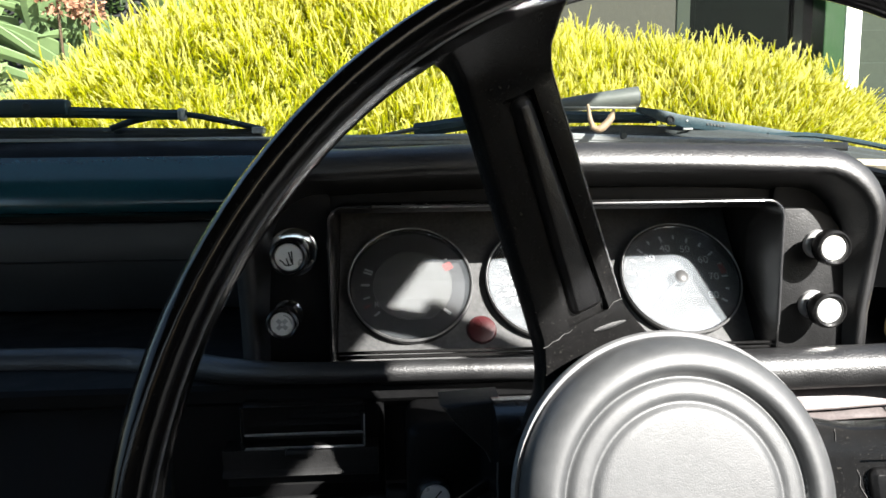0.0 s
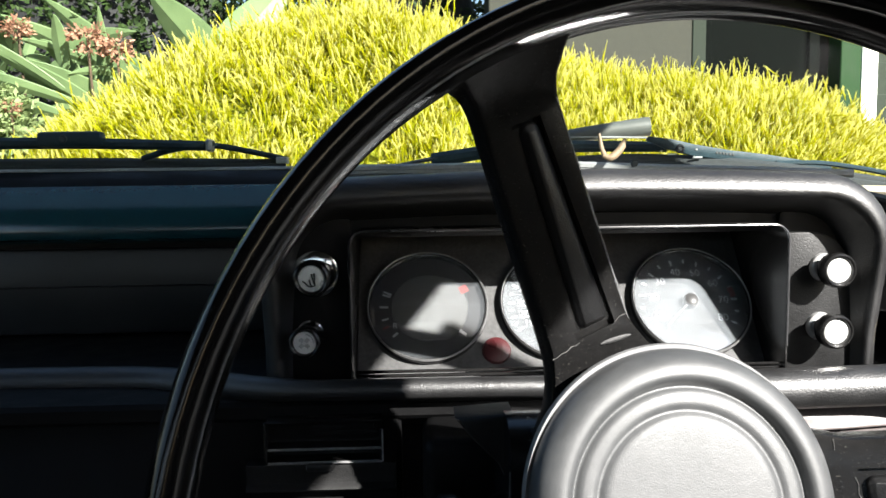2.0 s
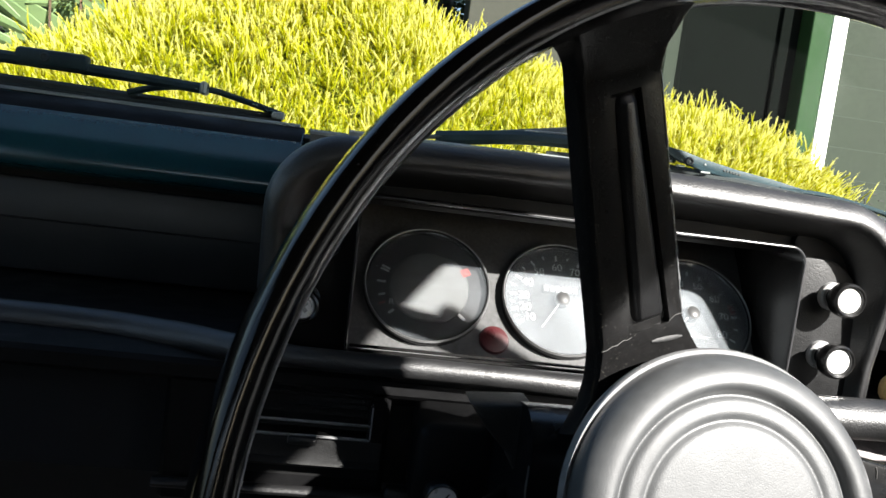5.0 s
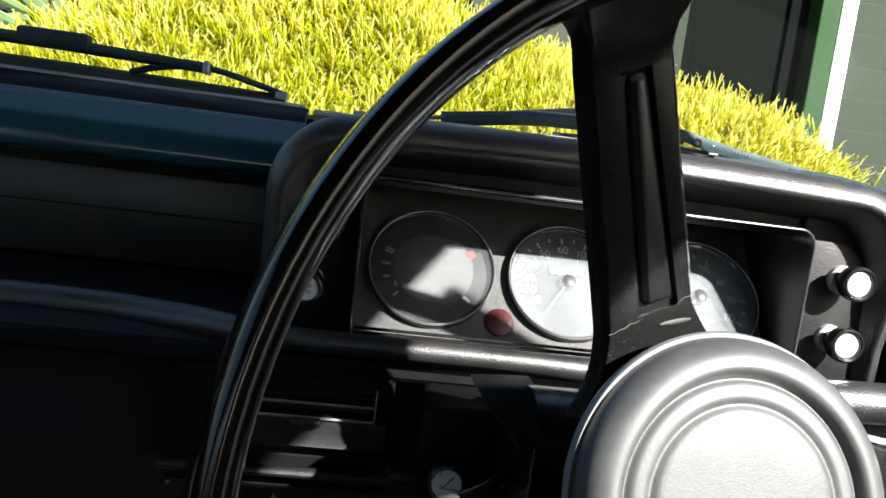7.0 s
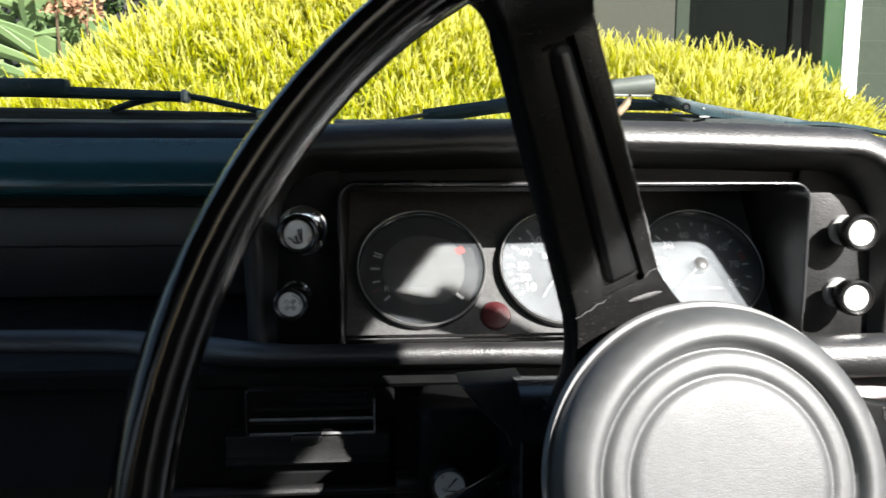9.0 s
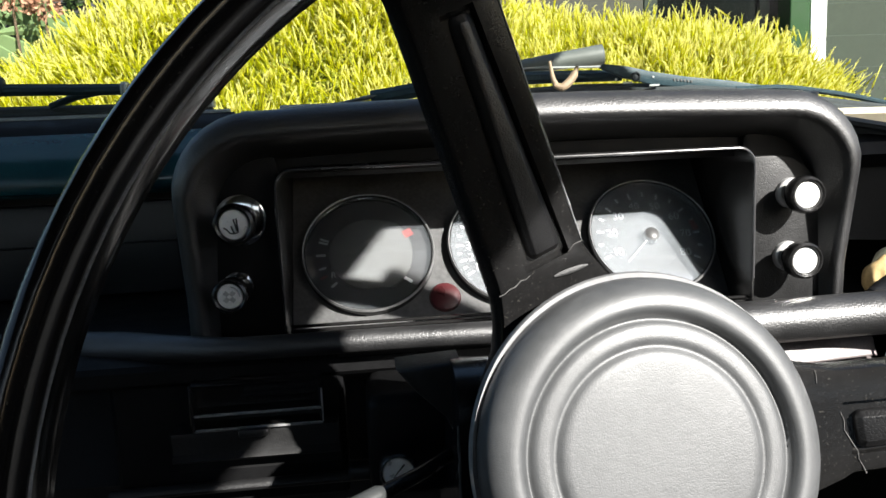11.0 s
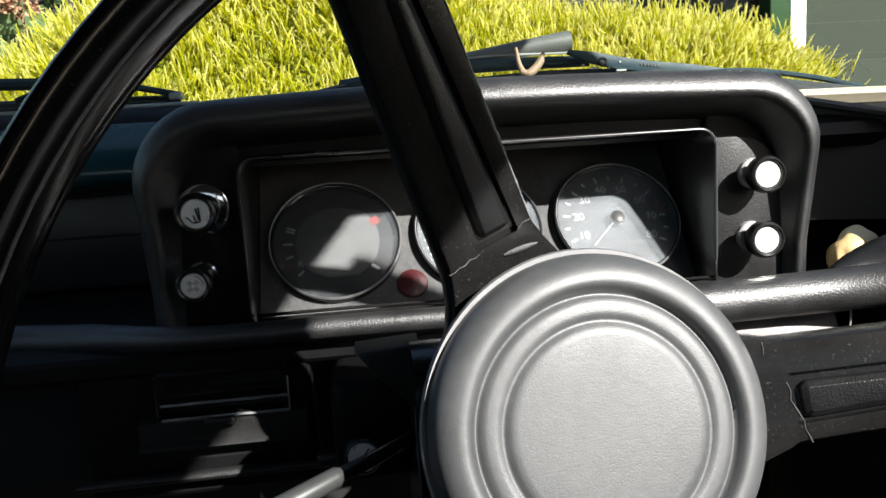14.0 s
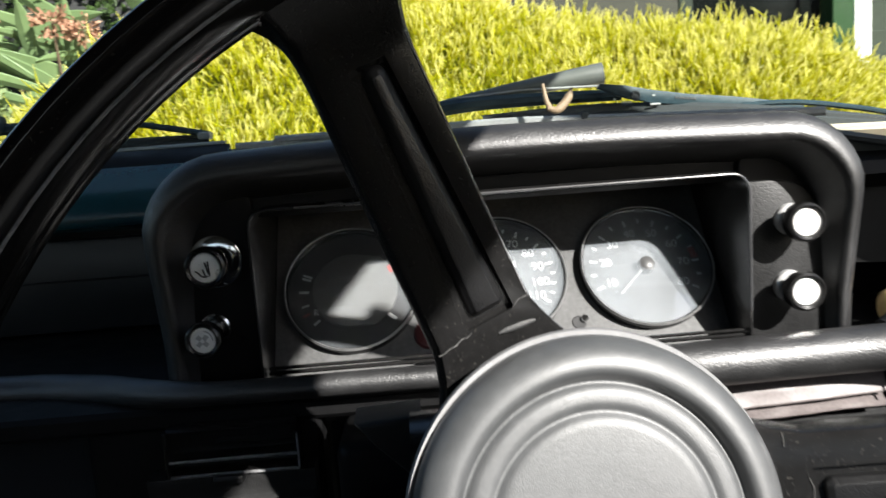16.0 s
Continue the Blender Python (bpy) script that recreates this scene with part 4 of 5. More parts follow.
# lip line only on the top and right, where the painted sun glint belongs
LIP = [(VX1 - 0.0014, -0.125)] + round_rect(VX0 + 0.0014, VX1 - 0.0014, VZ0 + 0.0014, VZ1 - 0.0014, 0.011, 6)[:7] + [(VX0 + 0.03, VZ1 - 0.0014)]
part("visor_lip", sweep([(x, 0.4849, Z + z) for x, z in LIP], ring_sec(0.0008, n=8), up=Vector((0, -1, 0))), LIP_GLINT, cl, "thin lip line, lighter to paint the sun on the edge")
panel = part("dial_panel", prism(round_rect(VX0 + 0.003, VX1 - 0.003, Z - 0.1600, Z - 0.0290, 0.010), 0.541, 0.549, 0.001), GREY_PANEL, cl, "grey stippled metal dial panel")
part("trim_strip", rbox(VX0 + 0.004, VX1 - 0.004, 0.489, 0.4925, Z - 0.1425, Z - 0.1403, 0.0006, 1), PLASTIC, cl)
part("trim_strip", rbox(VX0 + 0.004, VX1 - 0.004, 0.489, 0.4925, Z - 0.1392, Z - 0.1374, 0.0006, 1), PLASTIC, cl)


def tick(cx, cz, a, r0, r1, w, y):
    """A flat dial mark from radius r0 to r1 at the angle a."""
    c, s = math.cos(a), math.sin(a)
    bm = bmesh.new()
    q = [(r0, -w), (r1, -w), (r1, w), (r0, w)]
    vv = [bm.verts.new((cx + r * c - k * s, y, cz + r * s + k * c)) for r, k in q]
    bm.faces.new(vv)
    return bm


def dial(cx, cz, label, marks, numbers, needle, extra=(), glass=HAZY_GLASS):
    g = part("dial", lathe([(0.0, 0.0), (0.0432, 0.0), (0.0432, -0.004), (0.0, -0.004)], 56, pose(cx, 0.5400, Z + cz) @ FACE), DIAL, cl, label)
    part("bezel", lathe([(0.0432, -0.001), (0.0432, 0.006), (0.0437, 0.0075), (0.0444, 0.008), (0.0452, 0.006), (0.0453, 0.003), (0.0453, -0.001)], 64,
                        pose(cx, 0.541, Z + cz) @ FACE), PLASTIC, g, "black bezel ring")
    part("bright_ring", lathe([(0.0440, 0.0078), (0.0447, 0.0087), (0.0456, 0.0070), (0.0450, 0.0055)], 64, pose(cx, 0.541, Z + cz) @ FACE, closed=True), RING, g, "thin dull metal ring")
    for a, r0, r1, w in marks:
        part("tick", tick(cx, Z + cz, radians(a), r0, r1, w, 0.5394), WHITE, g)
    for s, a, r, size in numbers:
        part("numeral", text_mesh(s, size, pose(cx + r * math.cos(radians(a)), 0.5392, Z + cz + r * math.sin(radians(a))) @ FACE), WHITE, g)
    for nm, data, material in extra:
        part(nm, data, material, g)
    if needle is not None:
        bm = tick(cx, Z + cz, radians(needle), -0.006, 0.029, 0.0005, 0.5350)
        bmesh.ops.solidify(bm, geom=list(bm.faces), thickness=0.0008)
        part("needle", bm, WHITE, g, "white needle")
        part("needle_cap", lathe([(0.0, 0.0075), (0.004, 0.0072), (0.0055, 0.006), (0.0055, 0.0)], 24, pose(cx, 0.5395, Z + cz) @ FACE), CAP, g)
    gl = part("glass", lathe([(0.0, 0.0018), (0.0431, 0.0), (0.0431, -0.001), (0.0, 0.0008)], 56, pose(cx, 0.5345, Z + cz) @ FACE), glass, g, "dusty dial glass")
    gl.visible_shadow = False
    return g


SPEED = (212, 195, 176, 152, 125, 94, 65, 39, 14, -10, -32)  # where the speedometer's tens stand
DX, DZ = (0.0100, 0.1100, 0.2105), -0.1035
face = [(DX[0] + 0.027 * math.cos(radians(a)), Z + DZ + 0.027 * math.sin(radians(a))) for a in range(75, 286, 10)]
face += [(DX[0] + 0.0305 * math.cos(radians(a)), Z + DZ + 0.0305 * math.sin(radians(a))) for a in range(-62, 53, 8)]
mid = prism(face, 0.5378, 0.5398, 0.0004, 1)
dial(DX[0], DZ, "round fuel and temperature gauge", [(157, 0.0295, 0.0360, 0.0008), (161, 0.0295, 0.0360, 0.0008), (178, 0.0295, 0.0360, 0.0009), (196, 0.0305, 0.0355, 0.0008),
     (222, 0.0300, 0.0350, 0.0009), (-39, 0.0255, 0.0365, 0.0012)], [("R", 211, 0.0285, 0.0066)], None,
     [("grey_mask", mid, DIAL_GREY), ("red_zone", tick(DX[0], Z + DZ, radians(27), 0.028, 0.0345, 0.0030, 0.5375), RED_PRINT),
      ("red_mark", tick(DX[0], Z + DZ, radians(207), 0.0325, 0.0375, 0.0007, 0.5393), RED_PRINT)])
dial(DX[1], DZ, "round speedometer", [(a, 0.0335, 0.0385, 0.0008) for a in SPEED] + [((a + b) / 2, 0.0355, 0.0385, 0.0007) for a, b in zip(SPEED, SPEED[1:])],
     [(str(10 + 10 * k), a, 0.0280, 0.0086) for k, a in enumerate(SPEED)], 236,
     [("odometer", prism(round_rect(DX[1] - 0.014, DX[1] + 0.014, Z + DZ + 0.006, Z + DZ + 0.013, 0.001), 0.5385, 0.5398, 0.0003, 1), BLACK_PRINT)]
     + [("odometer_digit", rbox(DX[1] - 0.0125 + 0.0044 * k, DX[1] - 0.0095 + 0.0044 * k, 0.5380, 0.5386, Z + DZ + 0.0075, Z + DZ + 0.0115, 0.0002, 1), WHITE) for k in range(6)], DUSTY_GLASS)
dial(DX[2], DZ, "round tachometer", [(202 - 16.5 * k, 0.0345 if k % 2 else 0.033, 0.038, 0.0008) for k in range(15)],
     [(str(10 + 10 * k), 202 - 33 * k, 0.0270, 0.0084) for k in range(8)], 224,
     [("red_zone", tick(DX[2], Z + DZ, radians(14), 0.0335, 0.038, 0.0042, 0.5393), RED_PRINT)], DUSTY_GLASS)
part("warning_lamp", lathe([(0.0, 0.0035), (0.006, 0.0032), (0.0098, 0.002), (0.0108, 0.0), (0.0108, -0.004)], 36, pose(0.0600, 0.541, Z - 0.1388) @ FACE), RED_LENS, cl, "dark red round warning lens")
part("screw_hole", lathe([(0.0, 0.0004), (0.0042, 0.0006), (0.0048, 0.0002), (0.0048, -0.002)], 24, pose(0.1590, 0.541, Z - 0.1395) @ FACE), MATT_BLACK, cl, "empty dark hole in the panel")
for sx in (0.1505,):
    part("screw", lathe([(0.0, 0.003), (0.0022, 0.0028), (0.003, 0.0015), (0.003, 0)], 16, pose(sx + 0.0125, 0.541, Z - 0.1375) @ FACE), CHROME, cl)

# the dials lean back: everything on their panel is turned about its middle line
LEAN = Matrix.Translation((0, 0.541, Z + DZ)) @ Matrix.Rotation(radians(-36), 4, "X") @ Matrix.Translation((0, -0.541, -Z - DZ))
for ob in list(cl.children):
    if ob.name.split(".")[0] in ("dial_panel", "dial", "warning_lamp", "screw", "screw_hole"):
        for piece in [ob] + list(ob.children):
            piece.data.transform(LEAN)


def knob(x, z, y_face, y_base, r, name, label, collar_r, icon=(), ink=BLACK_PRINT):
    m = pose(x, y_face, Z + z) @ FACE
    d = y_base - y_face
    k = part(name, lathe([(r * 0.70, -0.0012), (r * 0.74, 0.0004), (r * 0.84, 0.0012), (r * 0.95, 0.0002), (r, -0.003), (r * 0.97, -0.0075), (r * 0.80, -0.011), (r * 0.60, -0.0125),
                          (r * 0.50, -0.0135), (r * 0.50, -d)], 44, m), PLASTIC, cl, label)
    part("cap", lathe([(0.0, -0.0006), (r * 0.66, -0.0008), (r * 0.70, -0.0014), (r * 0.70, -0.004)], 40, m), ALU, k, "silver metal disc")
    part("collar", lathe([(r * 0.52, -d + 0.004), (collar_r * 0.85, -d + 0.004), (collar_r * 0.97, -d + 0.003), (collar_r, -d + 0.001), (collar_r, -d - 0.001)], 44, m), SATIN if x > 0 else CHROME, k, "chrome collar")
    for nm, pts, w in icon:
        path = [m @ Vector((px * r, py * r, 0.0002)) for px, py in pts]
        part(nm, sweep(path, box_sec(w * r, 0.0006), up=Vector((0, -1, 0))), ink, k)
    return k


lighter_icon = [("symbol", [(-0.10, -0.05), (-0.02, -0.32), (0.06, -0.40), (0.20, -0.36), (0.16, 0.30), (0.02, 0.26), (0.16, -0.28)], 0.07),
                ("symbol", [(-0.45, -0.12), (-0.30, -0.22), (-0.18, -0.38), (0.02, -0.42)], 0.07)]
fan_icon = [("symbol", [(0.10 * math.cos(a), 0.10 * math.sin(a)), (0.38 * math.cos(a), 0.38 * math.sin(a))], 0.24) for a in [radians(45 + 90 * k) for k in range(4)]] + \
           [("symbol", [(0.56 * math.cos(radians(a)), 0.56 * math.sin(radians(a))) for a in (80, 60, 40, 20, 0)], 0.06)]
knob(-0.0675, -0.0700, 0.4720, 0.500, 0.0125, "cigar_lighter", "black cigar lighter with silver cap and chrome ring", 0.0165, lighter_icon)
knob(-0.0725, -0.1120, 0.4680, 0.500, 0.0108, "fan_knob", "black fan knob with silver cap", 0.0100, fan_icon, GREY_PRINT)
knob(0.2885, -0.0710, 0.4725, 0.494, 0.0122, "pull_knob", "black pull knob with bright silver cap", 0.0100)
knob(0.2875, -0.1130, 0.4715, 0.494, 0.0122, "pull_knob", "black pull knob with bright silver cap", 0.0100)

# ---- steering wheel ----
WA, WB = radians(14.72), radians(3.33)
wn = Vector((math.sin(WB) * math.cos(WA), -math.cos(WB) * math.cos(WA), math.sin(WA)))
wu = Vector((0, 0, 1)).cross(wn).normalized()
wv = wn.cross(wu)
WC = Vector((0.1166, 0.2051, Z - 0.1236))
WM = Matrix(((wu.x, wv.x, wn.x, WC.x), (wu.y, wv.y, wn.y, WC.y), (wu.z, wv.z, wn.z, WC.z), (0, 0, 0, 1)))
wheel = empty("steering_wheel", WM, "black plastic steering wheel with padded round hub", "steering wheel")
RR = 0.2002
sec = []
for k in range(28):
    a = 2 * math.pi * k / 28
    rho, h = 0.0068 * math.copysign(abs(math.cos(a)), math.cos(a)), 0.0195 * math.copysign(abs(math.sin(a)) ** 0.95, math.sin(a))
    if 196 < math.degrees(a) < 222:
        rho += 0.0012
    sec.append((rho, h))
bm = bmesh.new()
rings = []
for k in range(120):
    a = 2 * math.pi * k / 120
    rings.append([bm.verts.new(((RR + p) * math.cos(a), (RR + p) * math.sin(a), h)) for p, h in sec])
for k in range(120):
    A, Bq = rings[k], rings[(k + 1) % 120]
    for i in range(28):
        bm.faces.new((A[i], A[(i + 1) % 28], Bq[(i + 1) % 28], Bq[i]))
bmesh.ops.recalc_face_normals(bm, faces=bm.faces)
RA, RB = radians(16.25), radians(4.60)
rn = Vector((math.sin(RB) * math.cos(RA), -math.cos(RB) * math.cos(RA), math.sin(RA)))
ru = Vector((0, 0, 1)).cross(rn).normalized()
rv2 = rn.cross(ru)
RIM_M = WM.inverted() @ Matrix(((ru.x, rv2.x, rn.x, 0.1242), (ru.y, rv2.y, rn.y, 0.2092), (ru.z, rv2.z, rn.z, Z - 0.1276), (0, 0, 0, 1)))
bm.transform(RIM_M)
rim = part("rim", smooth_bm(bm, 60), BAKELITE, wheel, "thin glossy black rim", local=True)
line = sweep([RIM_M @ Vector(((RR - 0.0062) * math.cos(a), (RR - 0.0062) * math.sin(a), 0.0085)) for a in [2 * math.pi * k / 120 for k in range(120)]], ring_sec(0.0006, n=6), up=rn, loop=True)
part("mould_line", line, RIM_WEAR_GLINT, rim, "worn raised mould line, its glint put into the grey colour", local=True)


def recess(s):
    """The two sides of a spoke's channel at the radius s."""
    k = min(1, max(0, (s - 0.08) / 0.089))
    return 0.0068, -0.0118 + 0.0068 * k


def spoke(ang, h0, slope, start):
    """Channelled spoke from the hub to the rim; station: radius, half widths on its two sides."""
    st = [(0.045, 0.0400, 0.0400, 0), (0.058, 0.0290, 0.0310, 0), (0.066, 0.0250, 0.0268, 0), (0.0740, 0.0228, 0.0232, 0), (start - 0.0003, 0.0218, 0.0212, 0), (start + 0.0003, 0.0218, 0.0211, 1),
          (0.095, 0.0214, 0.0198, 1), (0.114, 0.0212, 0.0190, 1), (0.140, 0.0208, 0.0180, 1), (0.160, 0.0203, 0.0172, 1), (0.1686, 0.0201, 0.0169, 1), (0.1692, 0.0201, 0.0169, 0),
          (0.1725, 0.0201, 0.0169, 0), (0.1760, 0.0202, 0.0170, 0), (0.1795, 0.0205, 0.0175, 0), (0.1825, 0.0212, 0.0184, 0), (0.1850, 0.0224, 0.0198, 0), (0.1875, 0.0246, 0.0222, 0),
          (0.1898, 0.0278, 0.0256, 0), (0.1918, 0.0324, 0.0302, 0), (0.1934, 0.0378, 0.0356, 0), (0.1948, 0.043, 0.041, 0)]
    bm = bmesh.new()
    e = Vector((math.cos(ang), math.sin(ang), 0))
    q = Vector((-math.sin(ang), math.cos(ang), 0))
    rings = []
    for s, a, b, cut in st:
        h = h0 + (s - 0.08) * slope
        foot = -0.014 - 0.006 * max(0, (s - 0.172) / 0.02)
        if s > 0.171:
            h += 0.026 * ((s - 0.171) / 0.0238) ** 1.7
        rl, rr = recess(s)
        deep = 0.0034 * cut
        flare = 0.0024 if s < 0.18 else 0.001
        row = [(a, foot), (a - 0.0004, -0.006), (a - flare + 0.0006, -0.0014), (a - flare, -0.0005), (a - flare - 0.0012, 0.0), (rl + 0.0006, 0.0), (rl, -deep), (rr, -deep), (rr - 0.0006, 0.0),
               (-b + flare + 0.0012, 0.0), (-b + flare, -0.0005), (-b + flare - 0.0006, -0.0014), (-b + 0.0004, -0.006), (-b, foot)]
        thick = 1.0
        rings.append([bm.verts.new(e * s + q * w + Vector((0, 0, h + d * thick))) for w, d in row])
    m = len(rings[0])
    for A, Bq in zip(rings, rings[1:]):
        for i in range(m):
            bm.faces.new((A[i], A[(i + 1) % m], Bq[(i + 1) % m], Bq[i]))
    bm.faces.new(rings[0])
    bm.faces.new(rings[-1][::-1])
    bmesh.ops.recalc_face_normals(bm, faces=bm.faces)
    return smooth_bm(bm, 30)


def spoke_inset(ang, h0, slope, start):
    e = Vector((math.cos(ang), math.sin(ang), 0))
    q = Vector((-math.sin(ang), math.cos(ang), 0))
    bm = bmesh.new()
    d = (e + Vector((0, 0, slope))).normalized()
    up = Vector((0, 0, 1)) - d * d.z
    up.normalize()
    base = e * 0.08 + Vector((0, 0, h0))
    ln = math.hypot(1, slope)
    s0, s1, c = start + 0.0022, 0.1678, 0.0034
    rings = []
    for lift, shr in ((-0.0034, 0.0), (-0.0020, 0.0002), (-0.0008, 0.0010), (-0.0004, 0.0020), (0.0003, 0.0024), (0.0006, 0.0030)):
        pts = []
        for at, sign, side in ((s0, 1, 0), (s1, -1, 0), (s1, -1, 1), (s0, 1, 1)):
            arc = [radians(90 * i / 4) for i in range(5)]
            if (at == s0) == (side == 0):
                arc = arc[::-1]
            for a in arc:
                s = at + sign * (c - (c - shr) * math.sin(a)) if sign > 0 else at - (c - (c - shr) * math.sin(a))
                edge = recess(s)[side] + (-0.0028 if side == 0 else 0.0008)
                inset = (c - (c - shr) * math.cos(a))
                pts.append((s, edge - inset if side == 0 else edge + inset))
        rings.append([bm.verts.new(base + d * ((s - 0.08) * ln) + q * w + up * lift) for s, w in pts])
    m = len(rings[0])
    for A, Bq in zip(rings, rings[1:]):
        for i in range(m):
            bm.faces.new((A[i], A[(i + 1) % m], Bq[(i + 1) % m], Bq[i]))
    bm.faces.new(rings[-1])
    bmesh.ops.recalc_face_normals(bm, faces=bm.faces)
    return smooth_bm(bm, 50)


def spoke_ledge(ang, h0, slope):
    """Low curved ridge where the spoke meets the hub."""
    e = Vector((math.cos(ang), math.sin(ang), 0))
    q = Vector((-math.sin(ang), math.cos(ang), 0))
    path = []
    for i in range(13):
        w = -0.003 - 0.015 * i / 12
        s = math.sqrt(0.0735 ** 2 - w * w)
        path.append(e * s + q * w + Vector((0, 0, h0 + (s - 0.08) * slope + 0.0002)))
    return sweep(path, [ring_sec(0.0015 * math.sin(math.pi * (0.04 + 0.92 * i / 12)) ** 0.6, 0.00028, 10) for i in range(13)])


for ang, h0, sl, start in ((113, -0.089, 0.58, 0.0798), (3, -0.0715, 0.45, 0.0774), (238, -0.089, 0.58, 0.0798)):
    sp_ob = part("spoke", spoke(radians(ang), h0, sl, start), PLASTIC, wheel, "black plastic spoke with a recessed channel", local=True)
    if ang == 113:
        part("foot_ridge", spoke_ledge(radians(ang), h0, sl), PLATE_VINYL, sp_ob, "worn glossy ridge", local=True)
    if ang == 113:
        e, q = Vector((math.cos(radians(ang)), math.sin(radians(ang)), 0)), Vector((-math.sin(radians(ang)), math.cos(radians(ang)), 0))
        # radii of a pale line that paints the glint on the spoke's right edge
        worn = [0.082 + 0.0925 * k / 40 for k in range(41)]
        part("worn_edge", sweep([e * r - q * (0.0209 - 0.0042 * (r - 0.082) / 0.087 - 0.0022) + Vector((0, 0, h0 + (r - 0.08) * sl - 0.0003)) for r in worn],
                                [ring_sec(0.0002 + 0.0007 * abs(noise.noise(Vector((k * 0.6, 3, 2)))), n=6) for k in range(41)], up=q), GLINT_LINE, sp_ob, "thin broken pale line painting the edge's glint", local=True)
    part("insert", spoke_inset(radians(ang), h0, sl, start), VINYL_DARK, sp_ob, "grained vinyl insert", local=True)
def crack(ang, h0, slope, pts):
    e, q = Vector((math.cos(ang), math.sin(ang), 0)), Vector((-math.sin(ang), math.cos(ang), 0))
    up = Vector((-math.cos(ang) * slope, -math.sin(ang) * slope, 1)).normalized()
    path = [e * s + q * w + Vector((0, 0, h0 + (s - 0.08) * slope)) + up * 0.0002 for s, w in pts]
    return sweep(path, [box_sec(0.00022 + 0.0004 * abs(noise.noise(Vector((ang, i * 0.83, 1)))), 0.0003) for i in range(len(path))], up=up)


for ang, h0, sl, pts in ((113, -0.089, 0.58, [(0.0785, 0.0062), (0.0779, 0.0085), (0.0784, 0.0105), (0.0772, 0.0135), (0.0774, 0.0160), (0.0766, 0.0185), (0.0768, 0.0208)]),
                         (113, -0.089, 0.58, [(0.0798, -0.0118), (0.0815, -0.0150), (0.0812, -0.0190)]),
                         (3, -0.0715, 0.45, [(0.0758, 0.0040), (0.0766, 0.0008), (0.0761, -0.0030), (0.0772, -0.0058), (0.0786, -0.0098), (0.0792, -0.0112), (0.0790, -0.0142), (0.0799, -0.0168), (0.0806, -0.0196)]),
                         (3, -0.0715, 0.45, [(0.0700, 0.0155), (0.0703, 0.0185), (0.0701, 0.0205)])):
    part("crack", crack(radians(ang), h0, sl, pts), CRACK, wheel, "fine pale crack in the plastic", local=True)
HUBH = -0.0733
hubp = [(r, HUBH + h) for r, h in ((0.0, 0.0072), (0.02, 0.0072), (0.034, 0.0071), (0.0362, 0.0069), (0.0377, 0.0062), (0.0387, 0.0053), (0.0395, 0.0049), (0.0403, 0.0052),
        (0.0415, 0.0061), (0.0430, 0.0062), (0.0455, 0.0061), (0.0472, 0.0057), (0.0483, 0.0046), (0.0490, 0.0038), (0.0497, 0.0038), (0.0505, 0.0054), (0.0516, 0.0073),
        (0.0526, 0.0083), (0.0543, 0.0088), (0.0568, 0.0084), (0.0595, 0.0072), (0.0620, 0.0050), (0.0638, 0.0020), (0.0650, -0.002), (0.0655, -0.006), (0.0655, -0.016))]
hub = part("hub_pad", smooth_bm(lathe(hubp, 128), 80), PAD, wheel, "round padded vinyl horn pad with two raised rings", local=True)
part("bright_edge", lathe([(0.0652, HUBH - 0.0075), (0.0672, HUBH - 0.0065), (0.0680, HUBH - 0.009), (0.0676, HUBH - 0.012), (0.0652, HUBH - 0.012)], 96, closed=True), EDGE, hub, "glossy edge bead", local=True)
part("boss", lathe([(0.060, HUBH - 0.012), (0.056, HUBH - 0.04), (0.045, HUBH - 0.075), (0.0, HUBH - 0.075)], 48), PLASTIC, wheel, local=True)

# ---- steering column, stalk, lower console ----
col = empty("steering_column", pose(0.11, 0.4, Z - 0.2), "black steering column shroud", "steering column")
part("shroud", extrude_x([(0.3360, -0.152), (0.3375, -0.142), (0.3420, -0.1345), (0.3500, -0.1295), (0.3600, -0.1280), (0.3720, -0.1300), (0.4400, -0.1560), (0.470, -0.175), (0.470, -0.30), (0.345, -0.30)], 0.047, 0.185, 6), GLOSS_BLACK, col, "glossy black moulded shroud")
part("lock_gusset", prism([(0.021, Z - 0.1325), (0.052, Z - 0.1305), (0.052, Z - 0.176), (0.044, Z - 0.158), (0.030, Z - 0.144)], 0.366, 0.392, 0.003, 3), PLATE_VINYL, col, "grained black wedge beside the shroud")
seam = [(0.0462 + 0.0006 * noise.noise(Vector((k * 0.9, 0, 0))), 0.3365 + 0.0008 * noise.noise(Vector((k * 0.7, 3, 0))), Z - 0.150 - 0.0040 * k) for k in range(16)]
part("seam", sweep(seam, [ring_sec(0.0004 + 0.0005 * abs(noise.noise(Vector((k * 1.7, 7, 0)))), n=6) for k in range(16)], up=Vector((0, 1, 0))), CRACK, col, "pale crinkled moulding seam")
part("stalk", sweep(spline([(0.058, 0.402, Z - 0.186), (0.028, 0.347, Z - 0.1758), (0.0112, 0.328, Z - 0.1740)], 5), ring_sec(0.0034, n=12)), PLASTIC, col, "black indicator stalk")
part("stalk_grip", sweep([(0.0118, 0.3285, Z - 0.1738), (0.0100, 0.3270, Z - 0.1742), (-0.045, 0.3050, Z - 0.1890), (-0.052, 0.3020, Z - 0.1910)], [ring_sec(0.0032, n=14), ring_sec(0.0045, n=14), ring_sec(0.0056, n=14), ring_sec(0.0035, n=14)]), GREY_STALK, col, "pale grey stalk tip")

con = empty("heater_console", pose(-0.05, 0.47, Z - 0.2), "black heater control console with slots below the dash", "console")
